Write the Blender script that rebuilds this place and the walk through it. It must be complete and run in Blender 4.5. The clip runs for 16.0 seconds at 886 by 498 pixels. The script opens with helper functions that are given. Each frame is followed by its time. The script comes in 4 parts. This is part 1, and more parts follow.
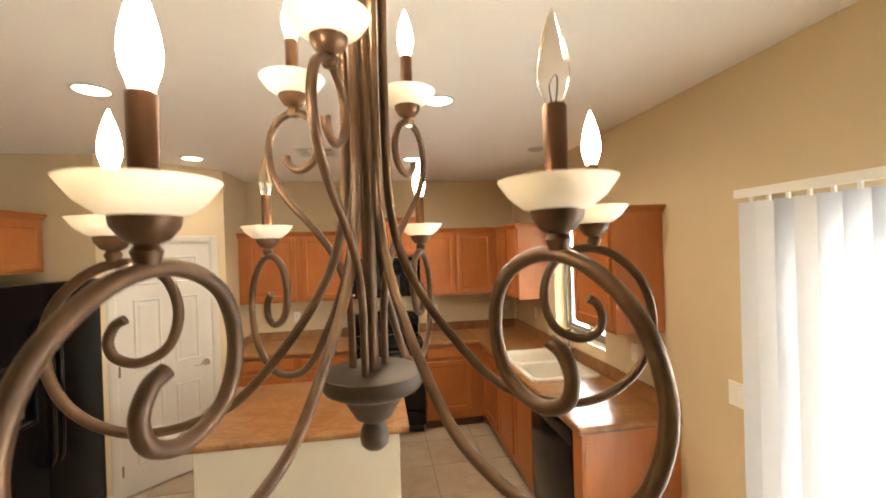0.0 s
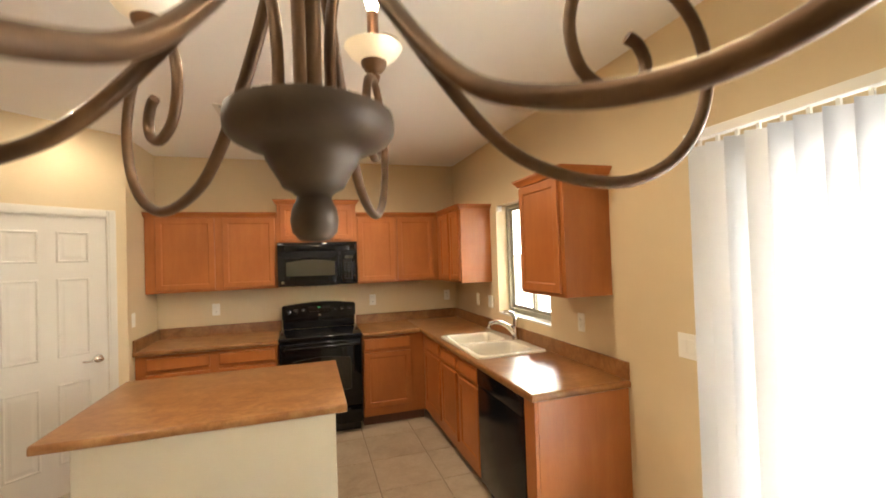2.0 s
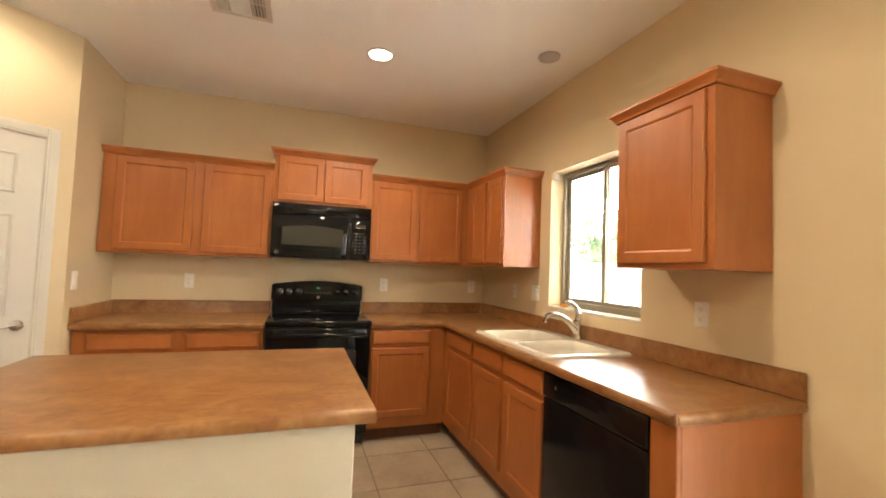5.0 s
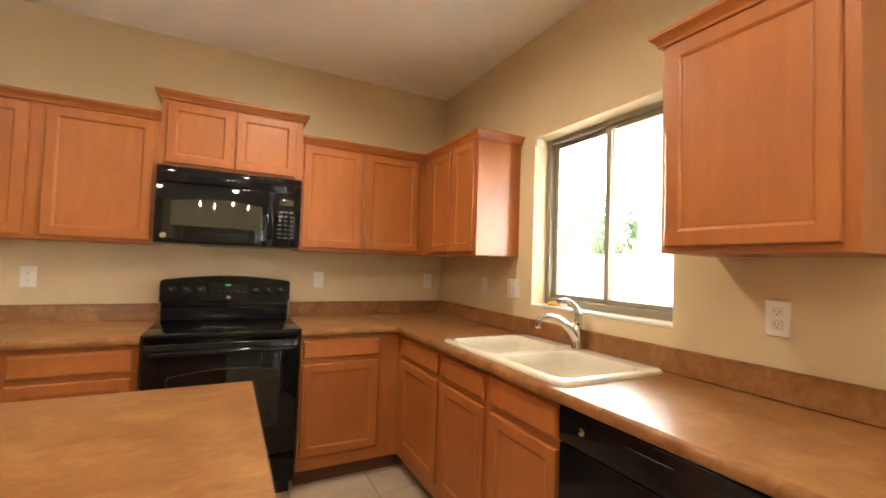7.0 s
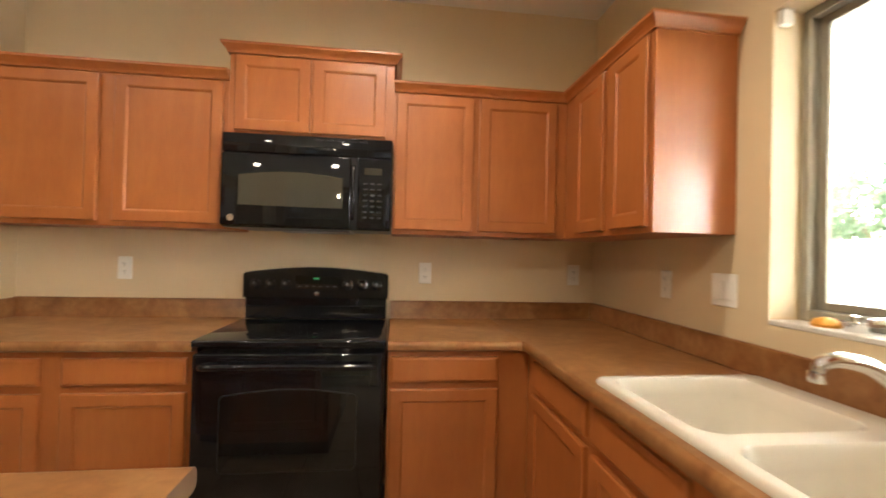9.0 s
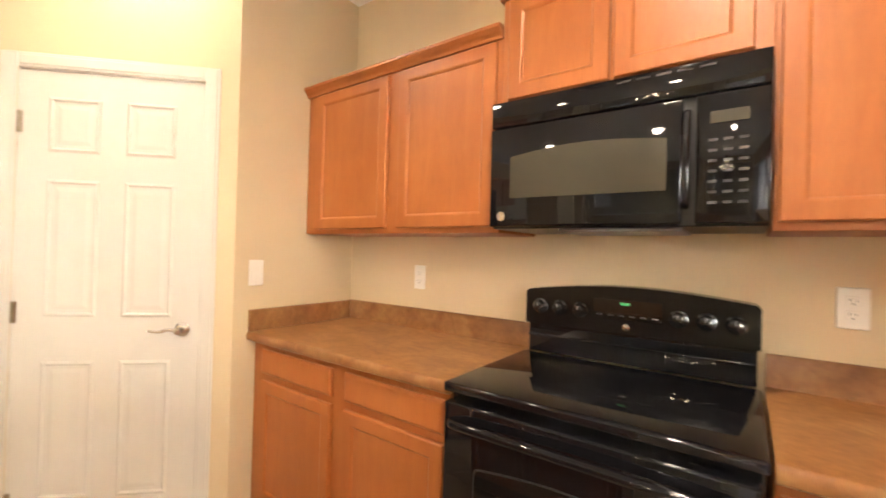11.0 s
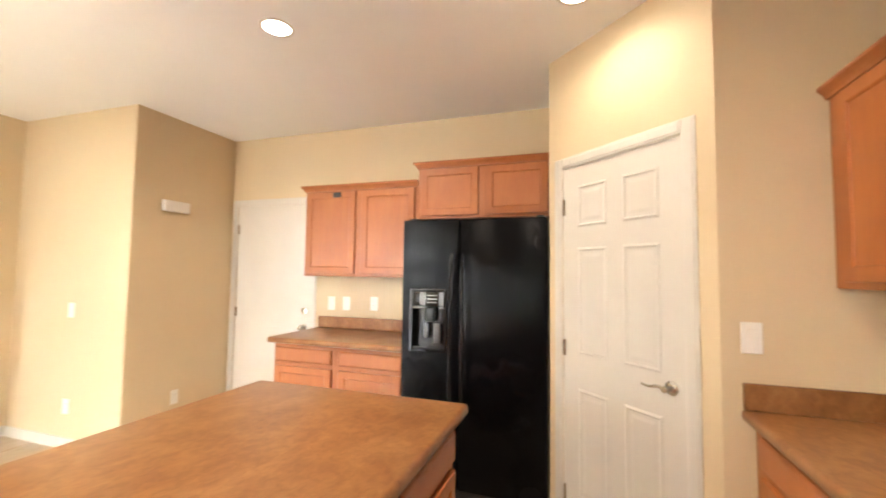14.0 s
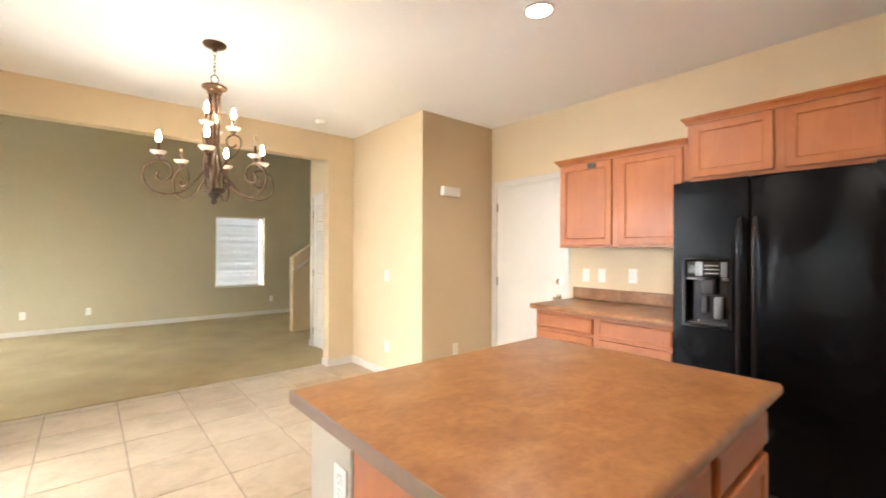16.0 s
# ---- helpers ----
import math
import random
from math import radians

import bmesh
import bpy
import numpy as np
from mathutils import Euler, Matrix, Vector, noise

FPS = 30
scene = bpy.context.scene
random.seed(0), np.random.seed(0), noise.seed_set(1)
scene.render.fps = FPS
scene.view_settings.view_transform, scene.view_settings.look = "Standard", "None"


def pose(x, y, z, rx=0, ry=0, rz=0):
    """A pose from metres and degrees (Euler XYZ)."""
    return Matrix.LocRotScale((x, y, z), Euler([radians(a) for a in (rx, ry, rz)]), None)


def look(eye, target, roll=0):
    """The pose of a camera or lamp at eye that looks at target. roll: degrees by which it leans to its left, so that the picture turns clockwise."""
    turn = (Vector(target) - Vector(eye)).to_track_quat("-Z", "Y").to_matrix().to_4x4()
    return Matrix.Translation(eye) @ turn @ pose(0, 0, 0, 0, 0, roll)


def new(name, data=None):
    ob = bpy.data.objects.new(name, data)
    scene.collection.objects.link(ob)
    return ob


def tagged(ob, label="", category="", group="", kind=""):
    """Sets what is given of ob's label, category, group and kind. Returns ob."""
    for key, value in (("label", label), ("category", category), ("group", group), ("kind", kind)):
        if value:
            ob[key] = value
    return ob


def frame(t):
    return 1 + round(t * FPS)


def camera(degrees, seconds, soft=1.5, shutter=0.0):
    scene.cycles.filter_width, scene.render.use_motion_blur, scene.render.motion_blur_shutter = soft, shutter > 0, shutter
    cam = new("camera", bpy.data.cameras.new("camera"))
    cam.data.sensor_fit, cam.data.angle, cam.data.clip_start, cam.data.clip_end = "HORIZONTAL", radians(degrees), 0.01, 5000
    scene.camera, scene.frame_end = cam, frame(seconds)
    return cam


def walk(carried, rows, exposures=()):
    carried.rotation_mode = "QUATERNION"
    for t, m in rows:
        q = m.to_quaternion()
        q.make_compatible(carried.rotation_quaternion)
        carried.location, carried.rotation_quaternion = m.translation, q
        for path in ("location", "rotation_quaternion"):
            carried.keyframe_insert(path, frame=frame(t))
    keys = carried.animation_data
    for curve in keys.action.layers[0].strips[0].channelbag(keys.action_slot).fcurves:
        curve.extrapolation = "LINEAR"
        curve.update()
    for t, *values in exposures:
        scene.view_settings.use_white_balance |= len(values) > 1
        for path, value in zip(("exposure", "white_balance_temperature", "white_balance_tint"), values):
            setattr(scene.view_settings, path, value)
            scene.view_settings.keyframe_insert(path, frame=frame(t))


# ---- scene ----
cam = camera(93.4, 16.0, soft=1.7, shutter=0.4)
PATH = [
    (0, (0.066, 0.382, 1.894), (0.374, 2.359, 1.884), -1.8),
    (0.5, (0.058, 0.423, 1.824), (0.453, 2.383, 1.848), -1.9),
    (1, (0.064, 0.476, 1.755), (0.526, 2.421, 1.816), -2.6),
    (1.5, (0.065, 0.535, 1.686), (0.610, 2.459, 1.744), -2.6),
    (2, (0.049, 0.585, 1.616), (0.659, 2.489, 1.652), -1.9),
    (2.5, (0.013, 0.662, 1.547), (0.676, 2.549, 1.549), 0.5),
    (3, (-0.011, 0.758, 1.484), (0.609, 2.659, 1.515), 1.4),
    (3.5, (-0.017, 0.866, 1.417), (0.553, 2.782, 1.488), -0.1),
    (4, (-0.012, 1.011, 1.364), (0.598, 2.913, 1.46), 1.4),
    (6.3, (-0.055, 1.964, 1.32), (0.695, 3.817, 1.378), 1.1),
    (6.5, (-0.043, 2.004, 1.317), (0.776, 3.828, 1.375), 0.9),
    (7, (0.115, 2.159, 1.306), (1.031, 3.935, 1.38), 1.9),
    (7.5, (0.28, 2.319, 1.295), (1.208, 4.091, 1.295), 2.1),
    (8, (0.389, 2.502, 1.255), (1.206, 4.327, 1.262), 2.4),
    (8.5, (0.457, 2.69, 1.278), (1.065, 4.595, 1.315), 3.1),
    (9, (0.526, 2.902, 1.277), (0.759, 4.889, 1.299), 1.4),
    (9.2, (0.542, 2.983, 1.273), (0.624, 4.981, 1.276), 1.2),
    (11.5, (0.418, 3.727, 1.311), (-1.027, 5.109, 1.342), 2.0),
    (12, (0.387, 3.811, 1.341), (-1.293, 4.896, 1.377), 2.2),
    (12.5, (0.398, 3.924, 1.359), (-1.495, 4.567, 1.381), 1.8),
    (13, (0.424, 3.968, 1.383), (-1.568, 4.142, 1.419), 2.4),
    (13.5, (0.452, 4.017, 1.399), (-1.535, 3.806, 1.489), 1.3),
    (14, (0.505, 4.06, 1.397), (-1.39, 3.431, 1.516), 0.8),
    (14.5, (0.559, 4.08, 1.389), (-1.209, 3.154, 1.517), 1.2),
    (15, (0.605, 4.057, 1.36), (-1.016, 2.888, 1.437), 1.3),
    (15.5, (0.645, 4.02, 1.352), (-0.825, 2.665, 1.393), -0.0),
    (16, (0.679, 3.97, 1.342), (-0.618, 2.447, 1.347), 0.2),
]
EXPOSURES = [(0, 3.15, 6350, 10), (4, 3.25, 6500, 10), (7, 3.4, 6350, 10), (9, 3.3, 6050, 10), (11.5, 4.05, 6450, 15), (13, 3.9, 6250, 15), (14.5, 3.6, 6050, 14), (16, 3.63, 5750, 13)]
walk(cam, [(t, look(eye, target, roll)) for t, eye, target, roll in PATH], EXPOSURES)

# ---- light ----
world = bpy.data.worlds.new("sky")
scene.world = world
world.use_nodes = True
wn = world.node_tree.nodes
sky = wn.new("ShaderNodeTexSky")
sky.sky_type, sky.sun_disc = "NISHITA", False
sky.sun_elevation, sky.sun_rotation = radians(75), radians(-127)
world.node_tree.links.new(sky.outputs[0], wn["Background"].inputs[0])
wn["Background"].inputs[1].default_value = 0.15
sun = new("sun", bpy.data.lights.new("sun", "SUN"))
sun.data.energy, sun.data.angle, sun.data.color = 5.0, radians(0.53), (1.0, 0.95, 0.86)
sun.matrix_world = look((0, 0, 0), (0.20, 0.15, -0.95))

CEIL = 2.675
BACK, RIGHT, LEFT = 5.23, 1.685, -2.705
WARM = (1.0, 0.83, 0.62)
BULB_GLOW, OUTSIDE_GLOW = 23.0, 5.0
PATIO_SKY = new("patio_sky", bpy.data.lights.new("patio_sky", "AREA"))
PATIO_SKY.data.shape, PATIO_SKY.data.size, PATIO_SKY.data.size_y = "RECTANGLE", 1.74, 1.94
PATIO_SKY.data.energy, PATIO_SKY.data.color = 6.5, (1.0, 0.98, 0.94)
PATIO_SKY.matrix_world = pose(RIGHT + 0.19, 0.96, 1.02, 0, 90, 0)


# ---- materials ----
def nodes_of(name):
    m = bpy.data.materials.new(name)
    m.use_nodes = True
    return m, m.node_tree.nodes, m.node_tree.links, m.node_tree.nodes["Principled BSDF"]


def coords(nt, links, scale, kind="Object"):
    tc, mp = nt.new("ShaderNodeTexCoord"), nt.new("ShaderNodeMapping")
    mp.inputs["Scale"].default_value = scale
    links.new(tc.outputs[kind], mp.inputs["Vector"])
    return mp.outputs["Vector"]


def noise_of(nt, links, vec, scale, detail=4, rough=0.55, distortion=0.0):
    n = nt.new("ShaderNodeTexNoise")
    n.inputs["Scale"].default_value, n.inputs["Detail"].default_value = scale, detail
    n.inputs["Roughness"].default_value, n.inputs["Distortion"].default_value = rough, distortion
    links.new(vec, n.inputs["Vector"])
    return n.outputs["Fac"]


def ramp_of(nt, links, fac, stops):
    r = nt.new("ShaderNodeValToRGB")
    while len(r.color_ramp.elements) < len(stops):
        r.color_ramp.elements.new(0.5)
    for e, (p, c) in zip(r.color_ramp.elements, stops):
        e.position, e.color = p, (*c, 1)
    links.new(fac, r.inputs["Fac"])
    return r.outputs["Color"]


def mixed(nt, links, a, b, fac, mode="MIX"):
    n = nt.new("ShaderNodeMix")
    n.data_type, n.blend_type = "RGBA", mode
    for src, i in ((fac, 0), (a, 6), (b, 7)):
        if isinstance(src, (int, float)):
            n.inputs[i].default_value = src
        elif isinstance(src, tuple):
            n.inputs[i].default_value = (*src, 1)
        else:
            links.new(src, n.inputs[i])
    return n.outputs[2]


def bumped(nt, links, bsdf, fac, strength, distance):
    b = nt.new("ShaderNodeBump")
    b.inputs["Strength"].default_value, b.inputs["Distance"].default_value = strength, distance
    links.new(fac, b.inputs["Height"])
    links.new(b.outputs["Normal"], bsdf.inputs["Normal"])


def surface(name, base, rough=0.5, metal=0.0, vary=0.08, big=1.5, fine=60, bump=0.15, dist=0.002, coat=0.0, shine=0.5, spread=0.06):
    """Paint, metal or plastic with stains at one scale and grain at another."""
    m, nt, links, b = nodes_of(name)
    vec = coords(nt, links, (1, 1, 1))
    n1, n2 = noise_of(nt, links, vec, big, 5), noise_of(nt, links, vec, fine, 3)
    lo, hi = tuple(max(0, c * (1 - vary)) for c in base), tuple(min(1, c * (1 + vary)) for c in base)
    c1 = ramp_of(nt, links, n1, [(0.3, lo), (0.7, hi)])
    c2 = ramp_of(nt, links, n2, [(0.3, (1 - vary / 2,) * 3), (0.7, (1, 1, 1))])
    links.new(mixed(nt, links, c1, c2, 1.0, "MULTIPLY"), b.inputs["Base Color"])
    rr = nt.new("ShaderNodeMapRange")
    rr.inputs["To Min"].default_value, rr.inputs["To Max"].default_value = max(0.0, rough - spread), min(1, rough + spread)
    links.new(n1, rr.inputs["Value"])
    links.new(rr.outputs["Result"], b.inputs["Roughness"])
    b.inputs["Metallic"].default_value, b.inputs["Coat Weight"].default_value = metal, coat
    b.inputs["Specular IOR Level"].default_value = shine
    if bump:
        bumped(nt, links, b, n2, bump, dist)
    return m


def wood(name, dark, light, rough=0.38, along=(9, 9, 0.9), coat=0.25):
    m, nt, links, b = nodes_of(name)
    vec = coords(nt, links, along)
    g1 = noise_of(nt, links, vec, 2.2, 6, 0.6, 0.6)
    g2 = noise_of(nt, links, coords(nt, links, tuple(a * 5 for a in along)), 4.0, 4, 0.65)
    blotch = noise_of(nt, links, coords(nt, links, (1, 1, 1)), 4.5, 3)
    c = ramp_of(nt, links, g1, [(0.25, dark), (0.75, light)])
    c = mixed(nt, links, c, ramp_of(nt, links, g2, [(0.35, (0.93, 0.91, 0.89)), (0.65, (1, 1, 1))]), 1.0, "MULTIPLY")
    c = mixed(nt, links, c, ramp_of(nt, links, blotch, [(0.3, (0.86, 0.83, 0.80)), (0.7, (1.0, 1.0, 1.0))]), 0.8, "MULTIPLY")
    info = nt.new("ShaderNodeObjectInfo")
    c = mixed(nt, links, c, ramp_of(nt, links, info.outputs["Random"], [(0, (0.88, 0.87, 0.86)), (1, (1, 1, 1))]), 0.9, "MULTIPLY")
    links.new(c, b.inputs["Base Color"])
    b.inputs["Roughness"].default_value, b.inputs["Coat Weight"].default_value = rough, coat
    b.inputs["Coat Roughness"].default_value = 0.22
    bumped(nt, links, b, g2, 0.08, 0.001)
    return m


def laminate(name):
    """Clouded brown laminate: warm patches and paler drifts under a soft gloss."""
    m, nt, links, b = nodes_of(name)
    vec = coords(nt, links, (1, 1.3, 1))
    n1 = noise_of(nt, links, vec, 7, 3, 0.55, 0.7)
    n2 = noise_of(nt, links, vec, 30, 4, 0.6, 0.6)
    c = ramp_of(nt, links, n1, [(0.25, (0.205, 0.083, 0.028)), (0.5, (0.264, 0.120, 0.042)), (0.75, (0.335, 0.170, 0.066))])
    c = mixed(nt, links, c, ramp_of(nt, links, n2, [(0.32, (0.76, 0.70, 0.64)), (0.62, (1.06, 1.06, 1.04))]), 0.8, "MULTIPLY")
    links.new(c, b.inputs["Base Color"])
    b.inputs["Roughness"].default_value, b.inputs["Specular IOR Level"].default_value = 0.29, 0.33
    return m


def tile_material(name):
    m, nt, links, b = nodes_of(name)
    info = nt.new("ShaderNodeObjectInfo")
    tc, add = nt.new("ShaderNodeTexCoord"), nt.new("ShaderNodeVectorMath")
    sc = nt.new("ShaderNodeVectorMath")
    sc.operation = "SCALE"
    sc.inputs[0].default_value = (37.0, 19.0, 11.0)
    links.new(info.outputs["Random"], sc.inputs["Scale"])
    links.new(tc.outputs["Object"], add.inputs[0])
    links.new(sc.outputs[0], add.inputs[1])
    n1 = noise_of(nt, links, add.outputs[0], 5, 6, 0.6, 0.5)
    n2 = noise_of(nt, links, add.outputs[0], 40, 4, 0.6)
    c = ramp_of(nt, links, n1, [(0.25, (0.405, 0.312, 0.205)), (0.5, (0.505, 0.405, 0.285)), (0.75, (0.575, 0.478, 0.355))])
    c = mixed(nt, links, c, ramp_of(nt, links, n2, [(0.3, (0.88, 0.86, 0.84)), (0.7, (1, 1, 1))]), 0.8, "MULTIPLY")
    c = mixed(nt, links, c, ramp_of(nt, links, info.outputs["Random"], [(0, (0.9, 0.89, 0.87)), (1, (1, 1, 1))]), 1.0, "MULTIPLY")
    links.new(c, b.inputs["Base Color"])
    b.inputs["Roughness"].default_value = 0.34
    bumped(nt, links, b, n1, 0.12, 0.004)
    return m


def carpet_material(name):
    m, nt, links, b = nodes_of(name)
    vec = coords(nt, links, (1, 1, 1))
    n1, n2 = noise_of(nt, links, vec, 1.3, 5, 0.6), noise_of(nt, links, vec, 220, 2)
    c = ramp_of(nt, links, n1, [(0.3, (0.36, 0.275, 0.125)), (0.7, (0.49, 0.385, 0.19))])
    c = mixed(nt, links, c, ramp_of(nt, links, n2, [(0.3, (0.7, 0.7, 0.7)), (0.7, (1, 1, 1))]), 0.8, "MULTIPLY")
    links.new(c, b.inputs["Base Color"])
    b.inputs["Roughness"].default_value = 0.95
    bumped(nt, links, b, n2, 0.6, 0.006)
    return m


def glow(name, color, strength):
    m, nt, links, b = nodes_of(name)
    b.inputs["Base Color"].default_value = (*color, 1)
    b.inputs["Emission Color"].default_value = (*color, 1)
    b.inputs["Emission Strength"].default_value = strength
    return m


def clear_glass(name, tint=(1, 1, 1), rough=0.0, bend=1.45):
    m, nt, links, b = nodes_of(name)
    b.inputs["Base Color"].default_value = (*tint, 1)
    b.inputs["Roughness"].default_value, b.inputs["Transmission Weight"].default_value = rough, 1.0
    b.inputs["IOR"].default_value = bend
    return m


def translucent(name, base, share, rough=0.5):
    """Thin vinyl or alabaster glass that lets part of the light through."""
    m, nt, links, b = nodes_of(name)
    vec = coords(nt, links, (1, 1, 1))
    n = noise_of(nt, links, vec, 30, 4)
    c = ramp_of(nt, links, n, [(0.3, tuple(x * 0.985 for x in base)), (0.7, base)])
    links.new(c, b.inputs["Base Color"])
    b.inputs["Roughness"].default_value = rough
    t, mix = nt.new("ShaderNodeBsdfTranslucent"), nt.new("ShaderNodeMixShader")
    links.new(c, t.inputs["Color"])
    mix.inputs[0].default_value = share
    links.new(b.outputs[0], mix.inputs[1])
    links.new(t.outputs[0], mix.inputs[2])
    links.new(mix.outputs[0], nt["Material Output"].inputs["Surface"])
    return m


PAINT = surface("tan_wall_paint", (0.66, 0.527, 0.33), 0.62, vary=0.035, big=0.9, fine=130, bump=0.22, dist=0.0018)
CEIL_PAINT = surface("ceiling_paint", (0.86, 0.845, 0.81), 0.8, vary=0.03, big=0.7, fine=110, bump=0.3, dist=0.002)
WHITE = surface("white_trim_paint", (0.64, 0.60, 0.53), 0.35, vary=0.03, big=3, fine=90, bump=0.05)
CREAM = surface("cream_wall_paint", (0.52, 0.46, 0.345), 0.6, vary=0.035, big=1.2, fine=130, bump=0.22, dist=0.0018)
# The tan paint again, with the living room's dim greenish daylight in its colour.
SHADED_TAN = surface("olive_beige_wall_paint", (0.52, 0.45, 0.28), 0.62, vary=0.035, big=0.9, fine=130, bump=0.22, dist=0.0018)
MAPLE = wood("orange_maple", (0.395, 0.121, 0.0250), (0.458, 0.154, 0.0345), rough=0.42, coat=0.1)
MAPLE_SIDE = wood("maple_veneer", (0.395, 0.122, 0.0255), (0.450, 0.153, 0.0350), rough=0.42, coat=0.2)
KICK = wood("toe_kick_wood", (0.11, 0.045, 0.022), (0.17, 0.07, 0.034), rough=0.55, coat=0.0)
LAMINATE = laminate("brown_laminate")
LAMINATE_EDGE = surface("laminate_edge", (0.215, 0.130, 0.078), 0.45, vary=0.12, big=9, fine=60, bump=0.05)
TILE = tile_material("beige_ceramic")
GROUT = surface("grout", (0.25, 0.19, 0.13), 0.9, vary=0.15, big=4, fine=150, bump=0.3)
CARPET = carpet_material("beige_carpet")
BLACK = surface("gloss_black_enamel", (0.005, 0.005, 0.006), 0.035, vary=0.1, big=2, fine=50, bump=0.0, shine=0.35, spread=0.02)
BLACK_SATIN = surface("textured_black_steel", (0.0025, 0.0025, 0.003), 0.25, vary=0.1, big=2, fine=260, bump=0.25, dist=0.001, shine=0.09)
PANEL_BLACK = surface("satin_black_panel", (0.006, 0.0055, 0.0055), 0.2, vary=0.15, big=6, fine=90, bump=0.02, shine=0.3)
KNOB_BLACK = surface("gloss_black_knob", (0.010, 0.010, 0.010), 0.12, vary=0.1, bump=0.0, shine=0.6)
BLACK_PLASTIC = surface("black_plastic", (0.008, 0.008, 0.009), 0.3, vary=0.1, big=5, fine=150, bump=0.05)
COOKTOP = surface("black_ceramic_glass", (0.005, 0.005, 0.006), 0.03, vary=0.1, bump=0.0, shine=0.4, spread=0.02)
OVEN_GLASS = surface("oven_glass", (0.006, 0.0055, 0.005), 0.02, vary=0.08, bump=0.0, shine=0.45, spread=0.01)
SCREEN = surface("microwave_window", (0.050, 0.045, 0.032), 0.012, vary=0.05, big=3, fine=400, bump=0.0, spread=0.008)
KEY = surface("dim_key_print", (0.06, 0.06, 0.062), 0.4, vary=0.1, bump=0.0)
DARK_GREY = surface("dark_grey_plastic", (0.05, 0.05, 0.052), 0.22, vary=0.1, bump=0.02)
DW_BLACK = surface("dishwasher_black", (0.006, 0.006, 0.007), 0.16, vary=0.1, big=2, fine=60, bump=0.03, shine=0.24)
GREY = surface("grey_plastic", (0.22, 0.22, 0.22), 0.35, vary=0.06, bump=0.03)
CHROME = surface("chrome", (0.78, 0.78, 0.78), 0.09, 1.0, vary=0.04, bump=0.0)
NICKEL = surface("satin_nickel", (0.62, 0.58, 0.52), 0.26, 1.0, vary=0.05, bump=0.02)
BRONZE = surface("oil_rubbed_bronze", (0.100, 0.052, 0.025), 0.36, 0.5, vary=0.4, big=14, fine=120, bump=0.15, dist=0.001)
HUB_BRONZE = surface("dark_bronze", (0.050, 0.031, 0.019), 0.45, 0.3, vary=0.35, big=14, fine=120, bump=0.12, dist=0.001)
SLEEVE = surface("bronze_candle_sleeve", (0.13, 0.062, 0.032), 0.30, 0.8, vary=0.2, big=18, fine=90, bump=0.05)
ALABASTER = translucent("alabaster_glass", (0.95, 0.90, 0.82), 0.4, 0.3)
BULB = glow("lit_bulb", (1.0, 0.80, 0.50), BULB_GLOW)
BULB_CLEAR = clear_glass("clear_bulb_glass", (1.0, 0.97, 0.9), bend=1.2)
LAMP_GLOW = glow("recessed_lamp_lens", (1.0, 0.88, 0.66), 4.0)
SINK = surface("almond_sink_enamel", (0.68, 0.625, 0.52), 0.18, vary=0.03, big=4, fine=80, bump=0.0)
VINYL = translucent("white_vinyl", (0.72, 0.71, 0.715), 0.010, 0.5)
CAPGREY = surface("grey_cap", (0.42, 0.40, 0.37), 0.5, vary=0.05, bump=0.05)
RAIL = surface("white_enamel_rail", (0.84, 0.83, 0.80), 0.35, vary=0.02, bump=0.0)
BLIND_WHITE = translucent("white_slat", (0.60, 0.60, 0.585), 0.02, 0.45)
PLATE = surface("white_plastic", (0.82, 0.79, 0.72), 0.3, vary=0.02, bump=0.0)
SLOT = surface("dark_slot", (0.05, 0.045, 0.04), 0.5, vary=0.1, bump=0.0)
ALU = surface("bronze_aluminium", (0.30, 0.27, 0.205), 0.45, 0.25, vary=0.08, bump=0.05)
PANE = clear_glass("window_pane", (0.97, 0.99, 0.98))
YELLOW = surface("yellow_rubber", (0.75, 0.33, 0.03), 0.45, vary=0.08, bump=0.05)
CONCRETE = surface("patio_concrete", (0.62, 0.59, 0.54), 0.85, vary=0.15, big=1.2, fine=60, bump=0.3)
STUCCO = surface("stucco", (0.42, 0.37, 0.30), 0.9, vary=0.08, big=1.2, fine=80, bump=0.5, dist=0.004)
LEAF = translucent("leaves", (0.130, 0.175, 0.095), 0.35, 0.6)
BARK = surface("bark", (0.12, 0.08, 0.05), 0.9, vary=0.3, big=8, fine=50, bump=0.5)
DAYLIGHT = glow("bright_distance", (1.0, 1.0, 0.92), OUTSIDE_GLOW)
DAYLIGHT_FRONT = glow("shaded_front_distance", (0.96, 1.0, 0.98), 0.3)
GREY_EDGE = surface("dim_grey_edge", (0.022, 0.021, 0.018), 0.4, vary=0.1, bump=0.0)
DISPENSER = surface("silver_plastic", (0.10, 0.10, 0.10), 0.3, 0.5, vary=0.06, bump=0.0)
GREEN_LED = glow("green_display", (0.1, 0.9, 0.3), 0.007)


# ---- building helpers ----
def part(name, bm, material, parent=None, label="", m=None, smooth=False):
    me = bpy.data.meshes.new(name)
    bmesh.ops.recalc_face_normals(bm, faces=bm.faces)
    bm.to_mesh(me)
    bm.free()
    if smooth:
        me.polygons.foreach_set("use_smooth", [True] * len(me.polygons))
        me.set_sharp_from_angle(angle=radians(46))
    me.materials.append(material)
    ob = new(name, me)
    if parent:
        ob.parent = parent
    if m:
        ob.matrix_local = m
    if label:
        ob["label"] = label
    return ob


